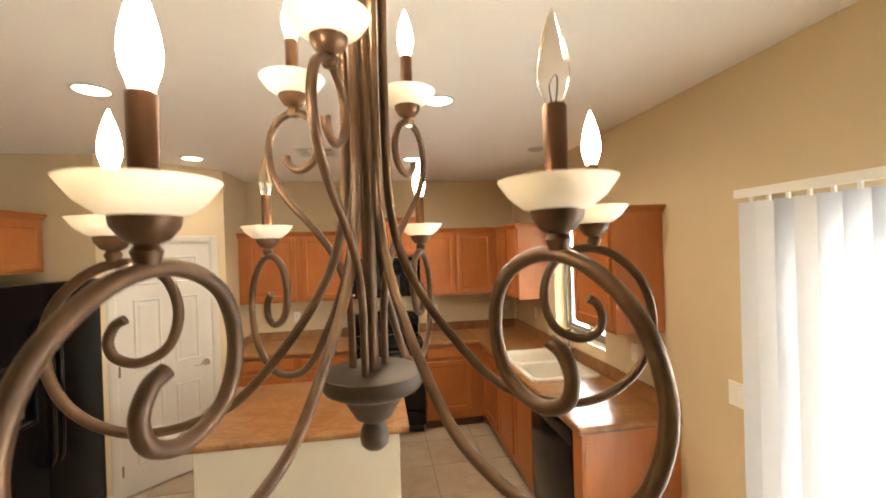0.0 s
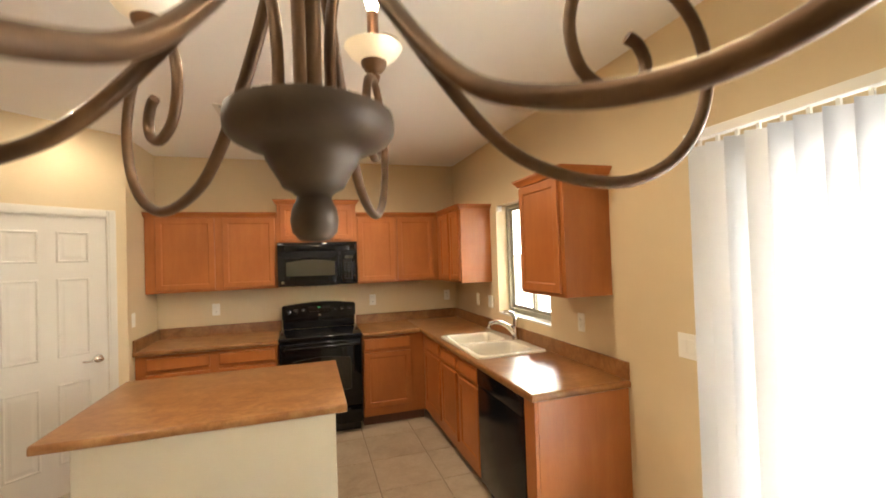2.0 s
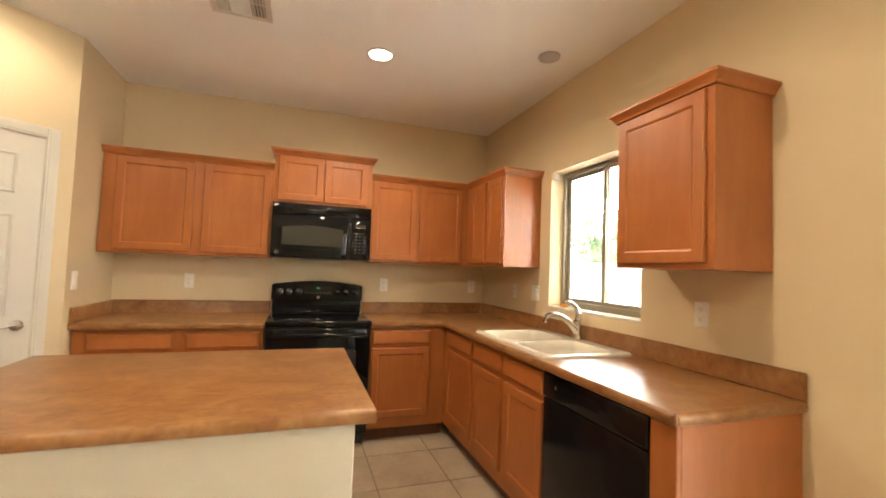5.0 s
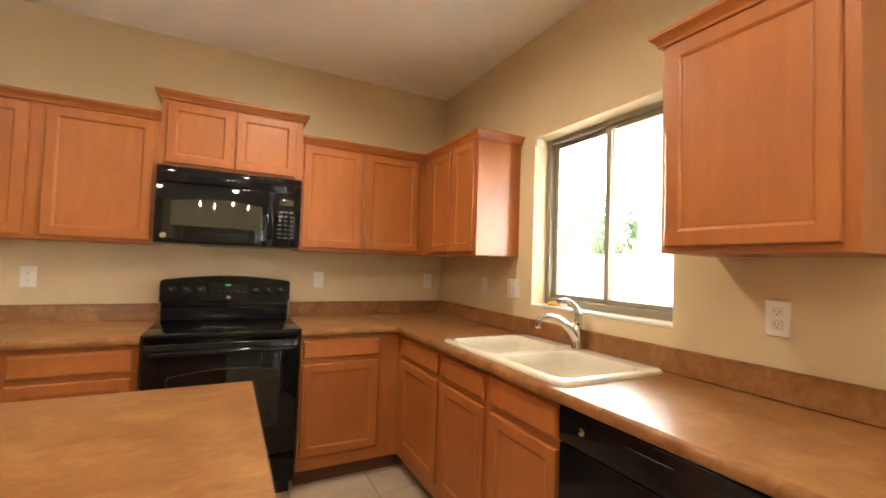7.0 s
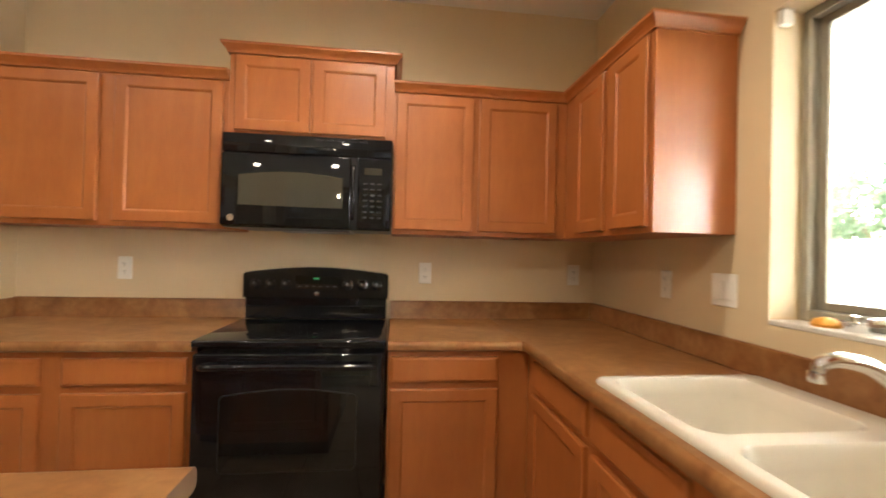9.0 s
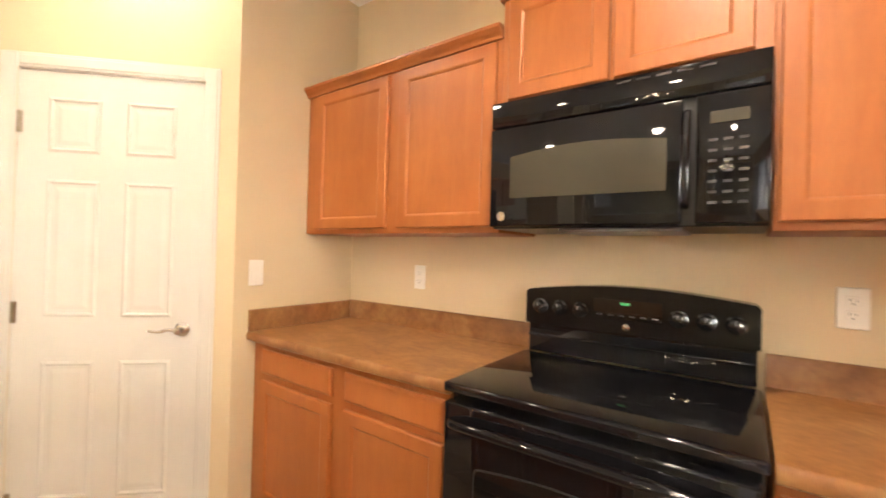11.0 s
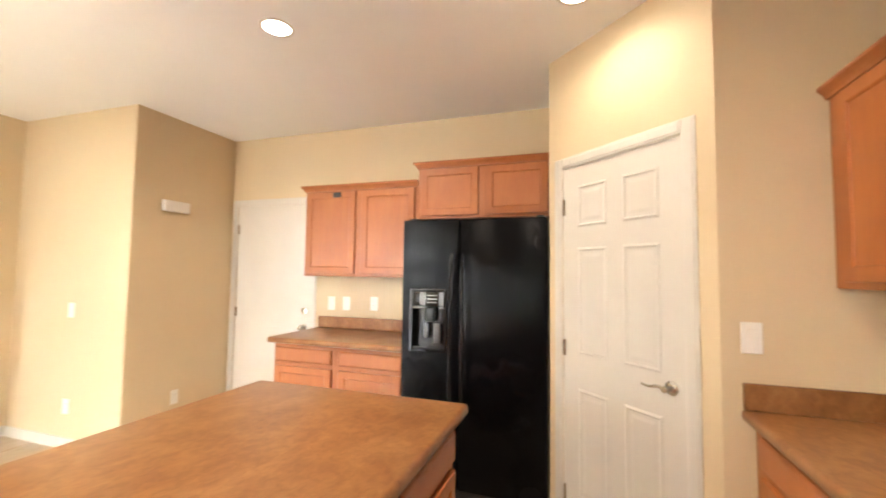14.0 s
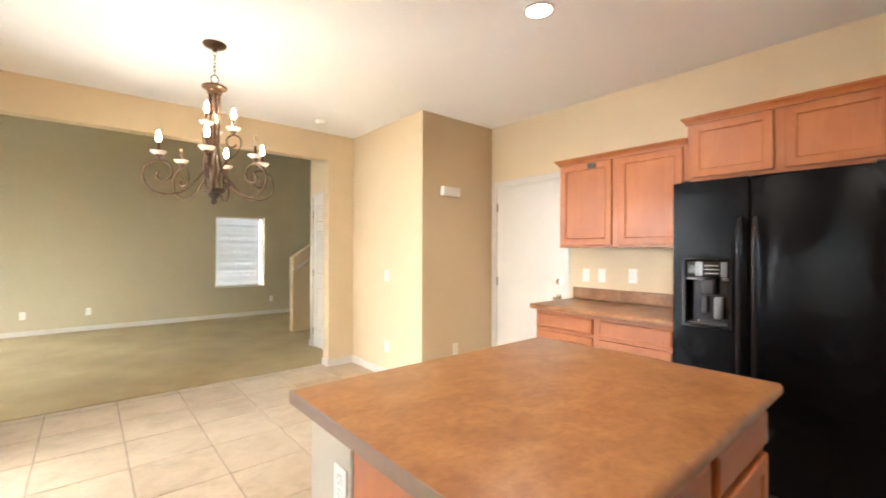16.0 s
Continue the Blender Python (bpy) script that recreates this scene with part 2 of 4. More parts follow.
def share(ob, parent, m, name=None):
    """The same mesh again as a part of its own."""
    o = new(name or ob.name.split(".")[0], ob.data)
    o.parent, o.matrix_local = parent, m
    if "label" in ob:
        o["label"] = ob["label"]
    return o


def thing(name, label, category, m=None, group="", kind=""):
    ob = new(name)
    ob.empty_display_size = 0.05
    if m:
        ob.matrix_world = m
    return tagged(ob, label, category, group, kind)


def box(bm, x0, y0, z0, x1, y1, z1, bevel=0.0, seg=1):
    vs = [bm.verts.new((x, y, z)) for x in (x0, x1) for y in (y0, y1) for z in (z0, z1)]
    fs = [bm.faces.new([vs[i] for i in q]) for q in ((0, 1, 3, 2), (4, 6, 7, 5), (0, 4, 5, 1), (2, 3, 7, 6), (0, 2, 6, 4), (1, 5, 7, 3))]
    if bevel:
        es = list({e for f in fs for e in f.edges})
        bmesh.ops.bevel(bm, geom=es, offset=bevel, segments=seg, affect="EDGES", profile=0.5)
    return bm


def boxes(*rows, bevel=0.0, seg=1):
    bm = bmesh.new()
    for r in rows:
        box(bm, *r, bevel=bevel, seg=seg)
    return bm


def lathe(profile, seg=24, caps=True):
    """A turned shape from (radius, height) pairs."""
    bm = bmesh.new()
    rings = [[bm.verts.new((r * math.cos(2 * math.pi * i / seg), r * math.sin(2 * math.pi * i / seg), z)) for i in range(seg)] for r, z in profile]
    for a, b in zip(rings, rings[1:]):
        for i in range(seg):
            bm.faces.new((a[i], a[(i + 1) % seg], b[(i + 1) % seg], b[i]))
    if caps:
        bm.faces.new(rings[0]), bm.faces.new(rings[-1])
    return bm


def smooth_line(pts, per=6):
    pts = [Vector(p) for p in pts]
    out = []
    for i in range(len(pts) - 1):
        a, b, c, d = pts[max(i - 1, 0)], pts[i], pts[i + 1], pts[min(i + 2, len(pts) - 1)]
        for k in range(per):
            t = k / per
            out.append(0.5 * (2 * b + (c - a) * t + (2 * a - 5 * b + 4 * c - d) * t * t + (3 * b - a - 3 * c + d) * t ** 3))
    return out + [pts[-1]]


def tube(pts, radius, seg=8, taper=None, closed=False):
    """A round rod along points; taper gives the radius at each end."""
    bm = bmesh.new()
    n, rings, up = len(pts), [], None
    for i, p in enumerate(pts):
        a, b = (pts[i - 1], pts[(i + 1) % n]) if closed else (pts[max(i - 1, 0)], pts[min(i + 1, n - 1)])
        d = (b - a).normalized()
        if up is None:
            up = d.orthogonal().normalized()
        up = (up - d * up.dot(d)).normalized()
        side = d.cross(up)
        r = radius if not taper else taper[0] + (taper[1] - taper[0]) * i / (n - 1)
        rings.append([bm.verts.new(p + (up * math.cos(2 * math.pi * k / seg) + side * math.sin(2 * math.pi * k / seg)) * r) for k in range(seg)])
    for a, b in zip(rings, rings[1:] + (rings[:1] if closed else [])):
        for k in range(seg):
            bm.faces.new((a[k], a[(k + 1) % seg], b[(k + 1) % seg], b[k]))
    if not closed:
        bm.faces.new(rings[0]), bm.faces.new(rings[-1])
    return bm


def prism(poly, x0, x1, axis="x"):
    """A flat outline drawn out along an axis."""
    bm = bmesh.new()
    def at(u, v, w):
        return {"x": (w, u, v), "y": (u, w, v), "z": (u, v, w)}[axis]
    a, b = [bm.verts.new(at(u, v, x0)) for u, v in poly], [bm.verts.new(at(u, v, x1)) for u, v in poly]
    bm.faces.new(a), bm.faces.new(b[::-1])
    for i in range(len(poly)):
        j = (i + 1) % len(poly)
        bm.faces.new((a[i], b[i], b[j], a[j]))
    return bm


def structure(name, bm, material, label, category="wall", m=None):
    return tagged(part(name, bm, material, m=m), label, category, kind="structure")


def wall(name, axis, at, thick, a0, a1, z0, z1, holes=(), label="tan painted drywall wall", material=None):
    """A wall across x or y whose face stands at `at` and that is `thick` deep (signed), with holes (a0, a1, z0, z1)."""
    cuts = sorted({a0, a1, *[h[0] for h in holes], *[h[1] for h in holes]})
    bm = bmesh.new()
    for u0, u1 in zip(cuts, cuts[1:]):
        spans, low = [], z0
        for h in sorted((h for h in holes if h[0] <= u0 and h[1] >= u1), key=lambda h: h[2]):
            if h[2] > low:
                spans.append((low, h[2]))
            low = h[3]
        if low < z1:
            spans.append((low, z1))
        for s0, s1 in spans:
            p, q = sorted((at, at + thick))
            box(bm, *((p, u0, s0, q, u1, s1) if axis == "x" else (u0, p, s0, u1, q, s1)))
    bmesh.ops.remove_doubles(bm, verts=bm.verts, dist=0.0001)
    return structure(name, bm, material or PAINT, label)


# ---- structure ----
SILL, HEAD = 1.094, 2.06
wall("wall_back", "y", BACK, 0.14, LEFT - 0.14, RIGHT + 0.16, 0, CEIL)
wall("wall_right", "x", RIGHT, 0.16, -0.68, BACK, 0, CEIL, [(3.21, 4.07, SILL, HEAD), (0.06, 1.86, 0.0, 2.03)])
wall("wall_pantry_side", "x", -1.35, -0.14, 4.56, BACK, 0, CEIL)
wall("wall_pantry_end", "y", 3.885, 0.12, LEFT, -2.03, 0, CEIL)
wall("wall_left", "x", LEFT, -0.14, -0.676, BACK, 0, CEIL, [(0.895, 1.745, 0, 2.02)])
wall("wall_garage_side", "y", 0.82, -0.12, LEFT, -1.743, 0, CEIL)
wall("wall_light_side", "x", -1.743, -0.12, -0.536, 0.70, 0, CEIL)
wall("wall_opening", "y", -0.536, -0.14, -1.863, RIGHT, 0, CEIL, [(-1.43, 1.46, 0, 2.375)], "tan painted wall with a wide cased opening to the living room")
wall("wall_living_far", "y", -5.0, -0.14, -4.2, 3.6, 0, 3.9, [(-2.105, -1.205, 0.60, 1.985)], label="tan living room wall with dim daylight put into its paint colour", material=SHADED_TAN)
# The side opening is unseen, added to let daylight into the living room.
wall("wall_living_right", "x", 3.6, 0.14, -5.14, -0.676, 0, 3.9, [(-3.75, -2.8, 0.85, 2.2)], label="tan living room wall with dim daylight put into its paint colour", material=SHADED_TAN)
wall("wall_living_left", "x", -4.2, -0.14, -5.14, -1.80, 0, 3.9, label="tan living room wall with dim daylight put into its paint colour", material=SHADED_TAN)
wall("wall_living_near", "y", -0.676, 0.10, RIGHT + 0.16, 3.6, 0, 3.9, label="tan living room wall with dim daylight put into its paint colour", material=SHADED_TAN)
wall("wall_living_top", "y", -0.676, 0.10, -1.863, RIGHT + 0.16, CEIL + 0.12, 3.9, label="tan living room wall with dim daylight put into its paint colour", material=SHADED_TAN)
wall("wall_hall_door", "x", -1.70, -0.12, -1.69, -0.676, 0, 3.9, [(-1.60, -0.85, 0, 2.05)])
wall("wall_hall_back", "y", -1.69, 0.12, -4.2, -1.82, 0, 3.9)

# the corner pantry's wall, set at 45 degrees, with its doorway
DIAG = pose(-2.03, 3.88, 0, 0, 0, 45)
DIAG_W = 0.9617
structure("wall_pantry_diagonal", boxes((0, 0, 0, 0.115, 0.12, CEIL), (0.825, 0, 0, DIAG_W, 0.12, CEIL), (0.115, 0, 2.0, 0.825, 0.12, CEIL)), PAINT,
          "tan painted diagonal wall of a corner pantry", "wall", DIAG)

structure("ceiling", boxes((LEFT - 0.14, -0.676, CEIL, RIGHT + 0.16, BACK + 0.14, CEIL + 0.12)), CEIL_PAINT, "off-white textured kitchen ceiling", "ceiling")
structure("ceiling_living", boxes((-4.34, -5.14, 3.9, 3.74, -0.576, 4.0)), CEIL_PAINT, "off-white high living room ceiling", "ceiling")

floor = structure("floor", boxes((LEFT - 0.14, -0.70, -0.06, RIGHT + 0.16, BACK + 0.14, -0.004)), GROUT, "beige ceramic tile floor with darker grout", "floor")
structure("floor_living", boxes((-4.34, -5.14, -0.06, 3.74, -0.70, 0.004)), CARPET, "worn beige wall-to-wall carpet", "carpet")


def baseboard(rows):
    for i, (x0, y0, x1, y1) in enumerate(rows):
        bm = boxes((x0, y0, 0.0, x1, y1, 0.072), (x0 + 0.0, y0, 0.072, x1, y1, 0.080))
        structure("baseboard", bm, WHITE, "white painted wooden baseboard", "baseboard")


baseboard([(-1.743, -0.536 + 0.012, -1.731, 0.832), (-2.63, 0.82, -1.743, 0.832), (-1.743, -0.536, -1.442, -0.524), (-1.442, -0.676, -1.418, -0.524),
           (-4.2, -5.0, 3.6, -4.988), (3.588, -4.988, 3.6, -0.676), (-1.70, -1.702, -1.688, -1.66), (1.46, -0.536, RIGHT, -0.524),
           (RIGHT - 0.012, 1.93, RIGHT, 2.45), (-1.82, -1.702, -1.70, -1.690)])
for x0, x1 in ((0.0, 0.05), (0.892, DIAG_W)):
    structure("baseboard", boxes((x0, -0.012, 0, x1, 0, 0.08)), WHITE, "white painted wooden baseboard", "baseboard", DIAG)


# ---- doors ----
def panel_door(w, h, thick, parent_m, name, label, handle_side, lever=True, deadbolt=False, casing=0.062, case_name="door_casing", panelled=True):
    """A six-panel or flush door in its casing; x runs to the right as one faces it and y goes into the wall."""
    d = thing(name, label, "door", parent_m, kind="structure")
    bm = bmesh.new()
    box(bm, 0.003, 0.005, 0.016, w - 0.003, 0.005 + thick, h - 0.0035)
    stile, mid = 0.155 * w, 0.13 * w
    pw = (w - 2 * stile - mid) / 2
    slab = part("slab", bm, WHITE, d)
    for col in (0, 1) if panelled else ():
        x0 = stile + col * (pw + mid)
        for z0, z1 in ((0.115 * h, 0.40 * h), (0.49 * h, 0.775 * h), (0.83 * h, 0.945 * h)):
            bm = bmesh.new()
            rim = [(0, 0.0055), (0.012, -0.001), (0.022, 0.0065), (0.05, 0.0025)]
            loops = []
            for inset, y in rim:
                loops.append([bm.verts.new(v) for v in ((x0 + inset, y, z0 + inset), (x0 + pw - inset, y, z0 + inset), (x0 + pw - inset, y, z1 - inset), (x0 + inset, y, z1 - inset))])
            for a, b in zip(loops, loops[1:]):
                for i in range(4):
                    bm.faces.new((a[i], a[(i + 1) % 4], b[(i + 1) % 4], b[i]))
            bm.faces.new(loops[-1])
            part("door_panel", bm, WHITE, slab)
    hx = 0.065 if handle_side < 0 else w - 0.065
    lean = 1 if handle_side < 0 else -1
    if lever:
        kb = lathe([(0.0, 0.0), (0.030, 0.0), (0.031, 0.006), (0.024, 0.012), (0.011, 0.014), (0.011, 0.045), (0.014, 0.05), (0.014, 0.058), (0.0, 0.06)], 20)
        hd = part("door_handle", kb, NICKEL, slab, "satin nickel lever handle", Matrix.Translation((hx, 0.005, 0.93)) @ pose(0, 0, 0, 90), True)
        line = smooth_line([(hx, -0.042, 0.93), (hx + lean * 0.035, -0.044, 0.936), (hx + lean * 0.075, -0.042, 0.926), (hx + lean * 0.115, -0.040, 0.930)])
        part("lever", tube(line, 0.007, 8, (0.0085, 0.0055)), NICKEL, slab, "satin nickel lever", None, True)
    else:
        kb = lathe([(0.0, 0.0), (0.03, 0.0), (0.03, 0.006), (0.012, 0.012), (0.012, 0.03), (0.026, 0.038), (0.029, 0.052), (0.022, 0.064), (0.0, 0.066)], 20)
        part("door_knob", kb, NICKEL, slab, "satin nickel door knob", Matrix.Translation((hx, 0.005, 0.90)) @ pose(0, 0, 0, 90), True)
    if deadbolt:
        kb = lathe([(0.0, 0.0), (0.029, 0.0), (0.029, 0.008), (0.012, 0.012), (0.012, 0.03), (0.0, 0.03)], 20)
        part("deadbolt", kb, NICKEL, slab, "satin nickel deadbolt", Matrix.Translation((hx, 0.005, 1.045)) @ pose(0, 0, 0, 90), True)
    gx = w - 0.006 if handle_side < 0 else 0.006
    for z in (0.22, h / 2, h - 0.22):
        part("hinge", boxes((gx - 0.012, -0.002, z - 0.045, gx + 0.012, 0.012, z + 0.045), bevel=0.003), NICKEL, d, "satin nickel hinge")
    k = casing
    for row in ((-k, -0.007, 0.0, 0.0, -0.0005, h + k), (w, -0.007, 0.0, w + k, -0.0005, h + k), (0.0, -0.007, h, w, -0.0005, h + k)):
        bm = boxes(row, bevel=0.003)
        box(bm, row[0] + 0.012, row[1] - 0.004, row[2] + (0.012 if row[2] else 0), row[3] - 0.012, row[1], row[5] - 0.012, 0.002)
        part(case_name, bm, WHITE, d)
    part("door_stop", boxes((-0.0, 0.0, 0, 0.003, 0.10, h), (w - 0.003, 0.0, 0, w, 0.10, h), (0.003, 0.0, h - 0.003, w - 0.003, 0.10, h)), WHITE, d)
    return d


panel_door(0.71, 2.0, 0.035, DIAG @ pose(0.115, 0, 0), "door_1", "white six-panel pantry door with nickel lever, closed", 1)
panel_door(0.85, 2.02, 0.04, pose(LEFT, 0.895, 0, 0, 0, 90), "door_2", "white flush house door with knob and deadbolt, closed", 1, False, True, panelled=False)
panel_door(0.75, 2.05, 0.035, pose(-1.70, -1.60, 0, 0, 0, 90), "door_3", "white panelled hall door, closed", 1)

# ---- windows ----
win = thing("window_1", "bronze aluminium sliding window over the kitchen sink", "window", pose(RIGHT, 3.21, SILL), kind="structure")
WW, WH = 0.86, HEAD - SILL
part("window_frame", boxes((0.10, 0, 0, 0.155, 0.028, WH), (0.10, WW - 0.028, 0, 0.155, WW, WH), (0.10, 0.028, 0, 0.155, WW - 0.028, 0.04), (0.10, 0.028, WH - 0.03, 0.155, WW - 0.028, WH), bevel=0.003), ALU, win)
for y0, y1, x in ((0.028, 0.44, 0.108), (0.41, WW - 0.028, 0.13)):
    sash = part("sash", boxes((x, y0, 0.04, x + 0.018, y0 + 0.03, WH - 0.03), (x, y1 - 0.03, 0.04, x + 0.018, y1, WH - 0.03), (x, y0 + 0.03, 0.04, x + 0.018, y1 - 0.03, 0.065), (x, y0 + 0.03, WH - 0.055, x + 0.018, y1 - 0.03, WH - 0.03), bevel=0.002), ALU, win)
    p = part("pane", boxes((x + 0.007, y0 + 0.03, 0.065, x + 0.011, y1 - 0.03, WH - 0.055)), PANE, sash)
    p.visible_shadow = False
part("latch", boxes((0.098, 0.20, 0.046, 0.108, 0.24, 0.058), bevel=0.002), GREY, win)
for y in (0.0, WW - 0.022):
    part("blind_bracket", boxes((0.012, y, WH - 0.05, 0.05, y + 0.022, WH - 0.002), bevel=0.002), PLATE, win, "clear plastic blind bracket")
part("window_sill", boxes((-0.004, 0.0, -0.012, 0.10, WW, 0.004), bevel=0.003), WHITE, win)

slider = thing("window_2", "sliding glass patio door with aluminium frame", "window", pose(RIGHT, 0.06, 0), kind="structure")
SW, SH = 1.80, 2.03
part("window_frame", boxes((0.06, 0, 0, 0.14, 0.04, SH), (0.06, SW - 0.04, 0, 0.14, SW, SH), (0.06, 0.04, 0, 0.14, SW - 0.04, 0.03), (0.06, 0.04, SH - 0.04, 0.14, SW - 0.04, SH), bevel=0.003), ALU, slider)
for y0, y1, x in ((0.04, 0.93, 0.07), (0.87, SW - 0.04, 0.10)):
    sash = part("sash", boxes((x, y0, 0.03, x + 0.025, y0 + 0.06, SH - 0.04), (x, y1 - 0.06, 0.03, x + 0.025, y1, SH - 0.04), (x, y0 + 0.06, 0.03, x + 0.025, y1 - 0.06, 0.10), (x, y0 + 0.06, SH - 0.10, x + 0.025, y1 - 0.06, SH - 0.04), bevel=0.002), ALU, slider)
    p = part("pane", boxes((x + 0.01, y0 + 0.06, 0.10, x + 0.015, y1 - 0.06, SH - 0.10)), PANE, sash)
    p.visible_shadow = False

blinds = thing("vertical_blinds", "white vertical vinyl blinds, partly turned over the patio door", "blinds", pose(1.60, 1.945, 2.06))
part("headrail", boxes((-0.028, -1.98, 0.004, 0.03, 0.0, 0.030), bevel=0.003), RAIL, blinds, "white metal headrail")
part("valance", boxes((-0.036, -1.98, -0.002, -0.030, 0.0, 0.034), bevel=0.002), RAIL, blinds, "white valance strip")
bm = bmesh.new()
cols = []
for k in range(7):
    u = (k / 6 - 0.5) * 0.089
    cols.append([bm.verts.new((0.006 * (1 - (u / 0.0445) ** 2), u, z)) for z in (-2.03, -1.0, -0.02)])
for a, b in zip(cols, cols[1:]):
    for i in range(2):
        bm.faces.new((a[i], b[i], b[i + 1], a[i + 1]))
bmesh.ops.solidify(bm, geom=bm.faces, thickness=0.0012)
vane, random_turn = None, random.Random(4)
for i in range(24):
    m = pose(0.0, -0.05 - i * 0.0795, 0, 0, 0, (44 if i < 4 else 54 if i < 11 else 84) + random_turn.uniform(-6, 6))
    if vane is None:
        vane = part("vane", bm, VINYL, blinds, "", m, True)
    else:
        share(vane, blinds, m)
    part("carrier", boxes((-0.006, -0.056 - i * 0.0795, -0.022, 0.006, -0.044 - i * 0.0795, 0.0)), PLATE, blinds)

lwin = thing("window_3", "white living room window behind closed mini blinds", "window", pose(-2.105, -5.0, 0.60), kind="structure")
LW, LH = 0.90, 1.385
part("window_frame", boxes((0, -0.12, 0, 0.04, -0.07, LH), (LW - 0.04, -0.12, 0, LW, -0.07, LH), (0.04, -0.12, 0, LW - 0.04, -0.07, 0.04), (0.04, -0.12, LH - 0.04, LW - 0.04, -0.07, LH), (0.04, -0.11, LH / 2 - 0.02, LW - 0.04, -0.08, LH / 2 + 0.02)), WHITE, lwin)
for z0, z1 in ((0.04, LH / 2 - 0.02), (LH / 2 + 0.02, LH - 0.04)):
    p = part("pane", boxes((0.04, -0.098, z0, LW - 0.04, -0.093, z1)), PANE, lwin)
    p.visible_shadow = False
part("window_sill", boxes((0.0, -0.07, -0.010, LW, 0.012, 0.004), bevel=0.003), WHITE, lwin)

mini = thing("mini_blinds", "white horizontal mini blinds, lowered and closed", "blinds", pose(-2.105, -5.0, 0.60))
part("headrail", boxes((0.085, -0.055, LH - 0.035, LW - 0.01, -0.02, LH - 0.002), bevel=0.003), WHITE, mini, "white metal headrail")
slat = None
N = 34
for i in range(N):
    m = pose(0, -0.038, 0.03 + (LH - 0.085) * i / (N - 1), 71 + random_turn.uniform(-7, 7))
    if slat is None:
        bm = boxes((0.085, -0.021, -0.0016, LW - 0.01, 0.0, -0.0004), (0.085, 0.0, -0.0004, LW - 0.01, 0.021, 0.0008))
        slat = part("slat", bm, BLIND_WHITE, mini, "", m)
    else:
        share(slat, mini, m)
part("bottom_rail", boxes((0.085, -0.05, 0.006, LW - 0.01, -0.026, 0.020), bevel=0.003), WHITE, mini)

# ---- outdoors ----
structure("ground", boxes((-60, -60, -0.30, 60, 60, -0.10)), CONCRETE, "sunlit concrete and bare ground", "ground")
structure("patio", boxes((RIGHT + 0.16, -2.0, -0.10, 5.0, 7.5, -0.03)), CONCRETE, "pale concrete patio slab", "patio")
structure("patio_roof", boxes((RIGHT + 0.16, -0.7, 2.86, 4.5, 5.36, 2.98)), STUCCO, "stucco patio cover soffit", "patio roof")
structure("patio_beam", boxes((4.2, -0.7, 2.45, 4.4, 5.33, 2.858)), STUCCO, "beige stucco patio beam", "patio beam")
for y in (-0.6, 5.1):
    structure("patio_post", boxes((4.2, y, -0.03, 4.4, y + 0.22, 2.448), bevel=0.01), STUCCO, "beige stucco patio post", "patio post")
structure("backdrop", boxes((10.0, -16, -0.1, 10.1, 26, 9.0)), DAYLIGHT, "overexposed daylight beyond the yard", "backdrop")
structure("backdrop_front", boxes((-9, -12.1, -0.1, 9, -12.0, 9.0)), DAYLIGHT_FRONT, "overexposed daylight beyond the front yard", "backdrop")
structure("yard_wall", boxes((7.0, -8, -0.1, 7.2, 16, 1.62)), STUCCO, "pale block yard wall in sun", "yard wall")


def shrub(x, y, h, r, seed):
    rnd = random.Random(seed)
    s = thing("tree", "small green leafy tree by the yard wall", "tree", pose(x, y, -0.1), "trees by the yard wall")
    part("trunk", tube(smooth_line([(0, 0, 0), (0.05, 0.02, h * 0.3), (0.0, 0.06, h * 0.62)]), 0.05, 8, (0.06, 0.03)), BARK, s, "", None, True)
    for k in range(5):
        a = k * 1.3 + rnd.random()
        part("limb", tube(smooth_line([(0.03, 0.03, h * 0.4), (0.3 * r * math.cos(a), 0.3 * r * math.sin(a), h * 0.6), (0.7 * r * math.cos(a), 0.7 * r * math.sin(a), h * 0.8)]), 0.02, 6, (0.03, 0.01)), BARK, s, "", None, True)
    verts, faces = [], []
    clumps = [(rnd.gauss(0, 0.45 * r), rnd.gauss(0, 0.5 * r), h * 0.72 + rnd.gauss(0, 0.16 * h), rnd.uniform(0.15, 0.32) * r) for _ in range(60)]
    for cx, cy, cz, cr in clumps:
        for _ in range(110):
            d = Vector((rnd.gauss(0, 1), rnd.gauss(0, 1), rnd.gauss(0, 1))).normalized() * cr * rnd.uniform(0.5, 1.0)
            p = Vector((cx, cy, cz)) + d
            q = Euler((rnd.uniform(0, 6), rnd.uniform(0, 6), rnd.uniform(0, 6))).to_matrix()
            n = len(verts)
            for v in ((-0.065, 0, 0), (0, -0.030, 0.008), (0.065, 0, 0), (0, 0.030, 0.008)):
                verts.append(p + q @ Vector(v))
            faces.append((n, n + 1, n + 2, n + 3))
    me = bpy.data.meshes.new("crown")
    me.from_pydata(verts, [], faces)
    me.materials.append(LEAF)
    c = new("crown", me)
    c.parent = s
    return s


for sx, sy, sh, sr, seed in ((8.3, 8.6, 3.2, 1.4, 3), (8.4, 6.6, 3.0, 1.4, 5), (8.3, 4.4, 3.2, 1.3, 8), (8.4, 11.5, 3.0, 1.3, 9), (8.3, 1.8, 3.1, 1.3, 12)):
    shrub(sx, sy, sh, sr, seed)

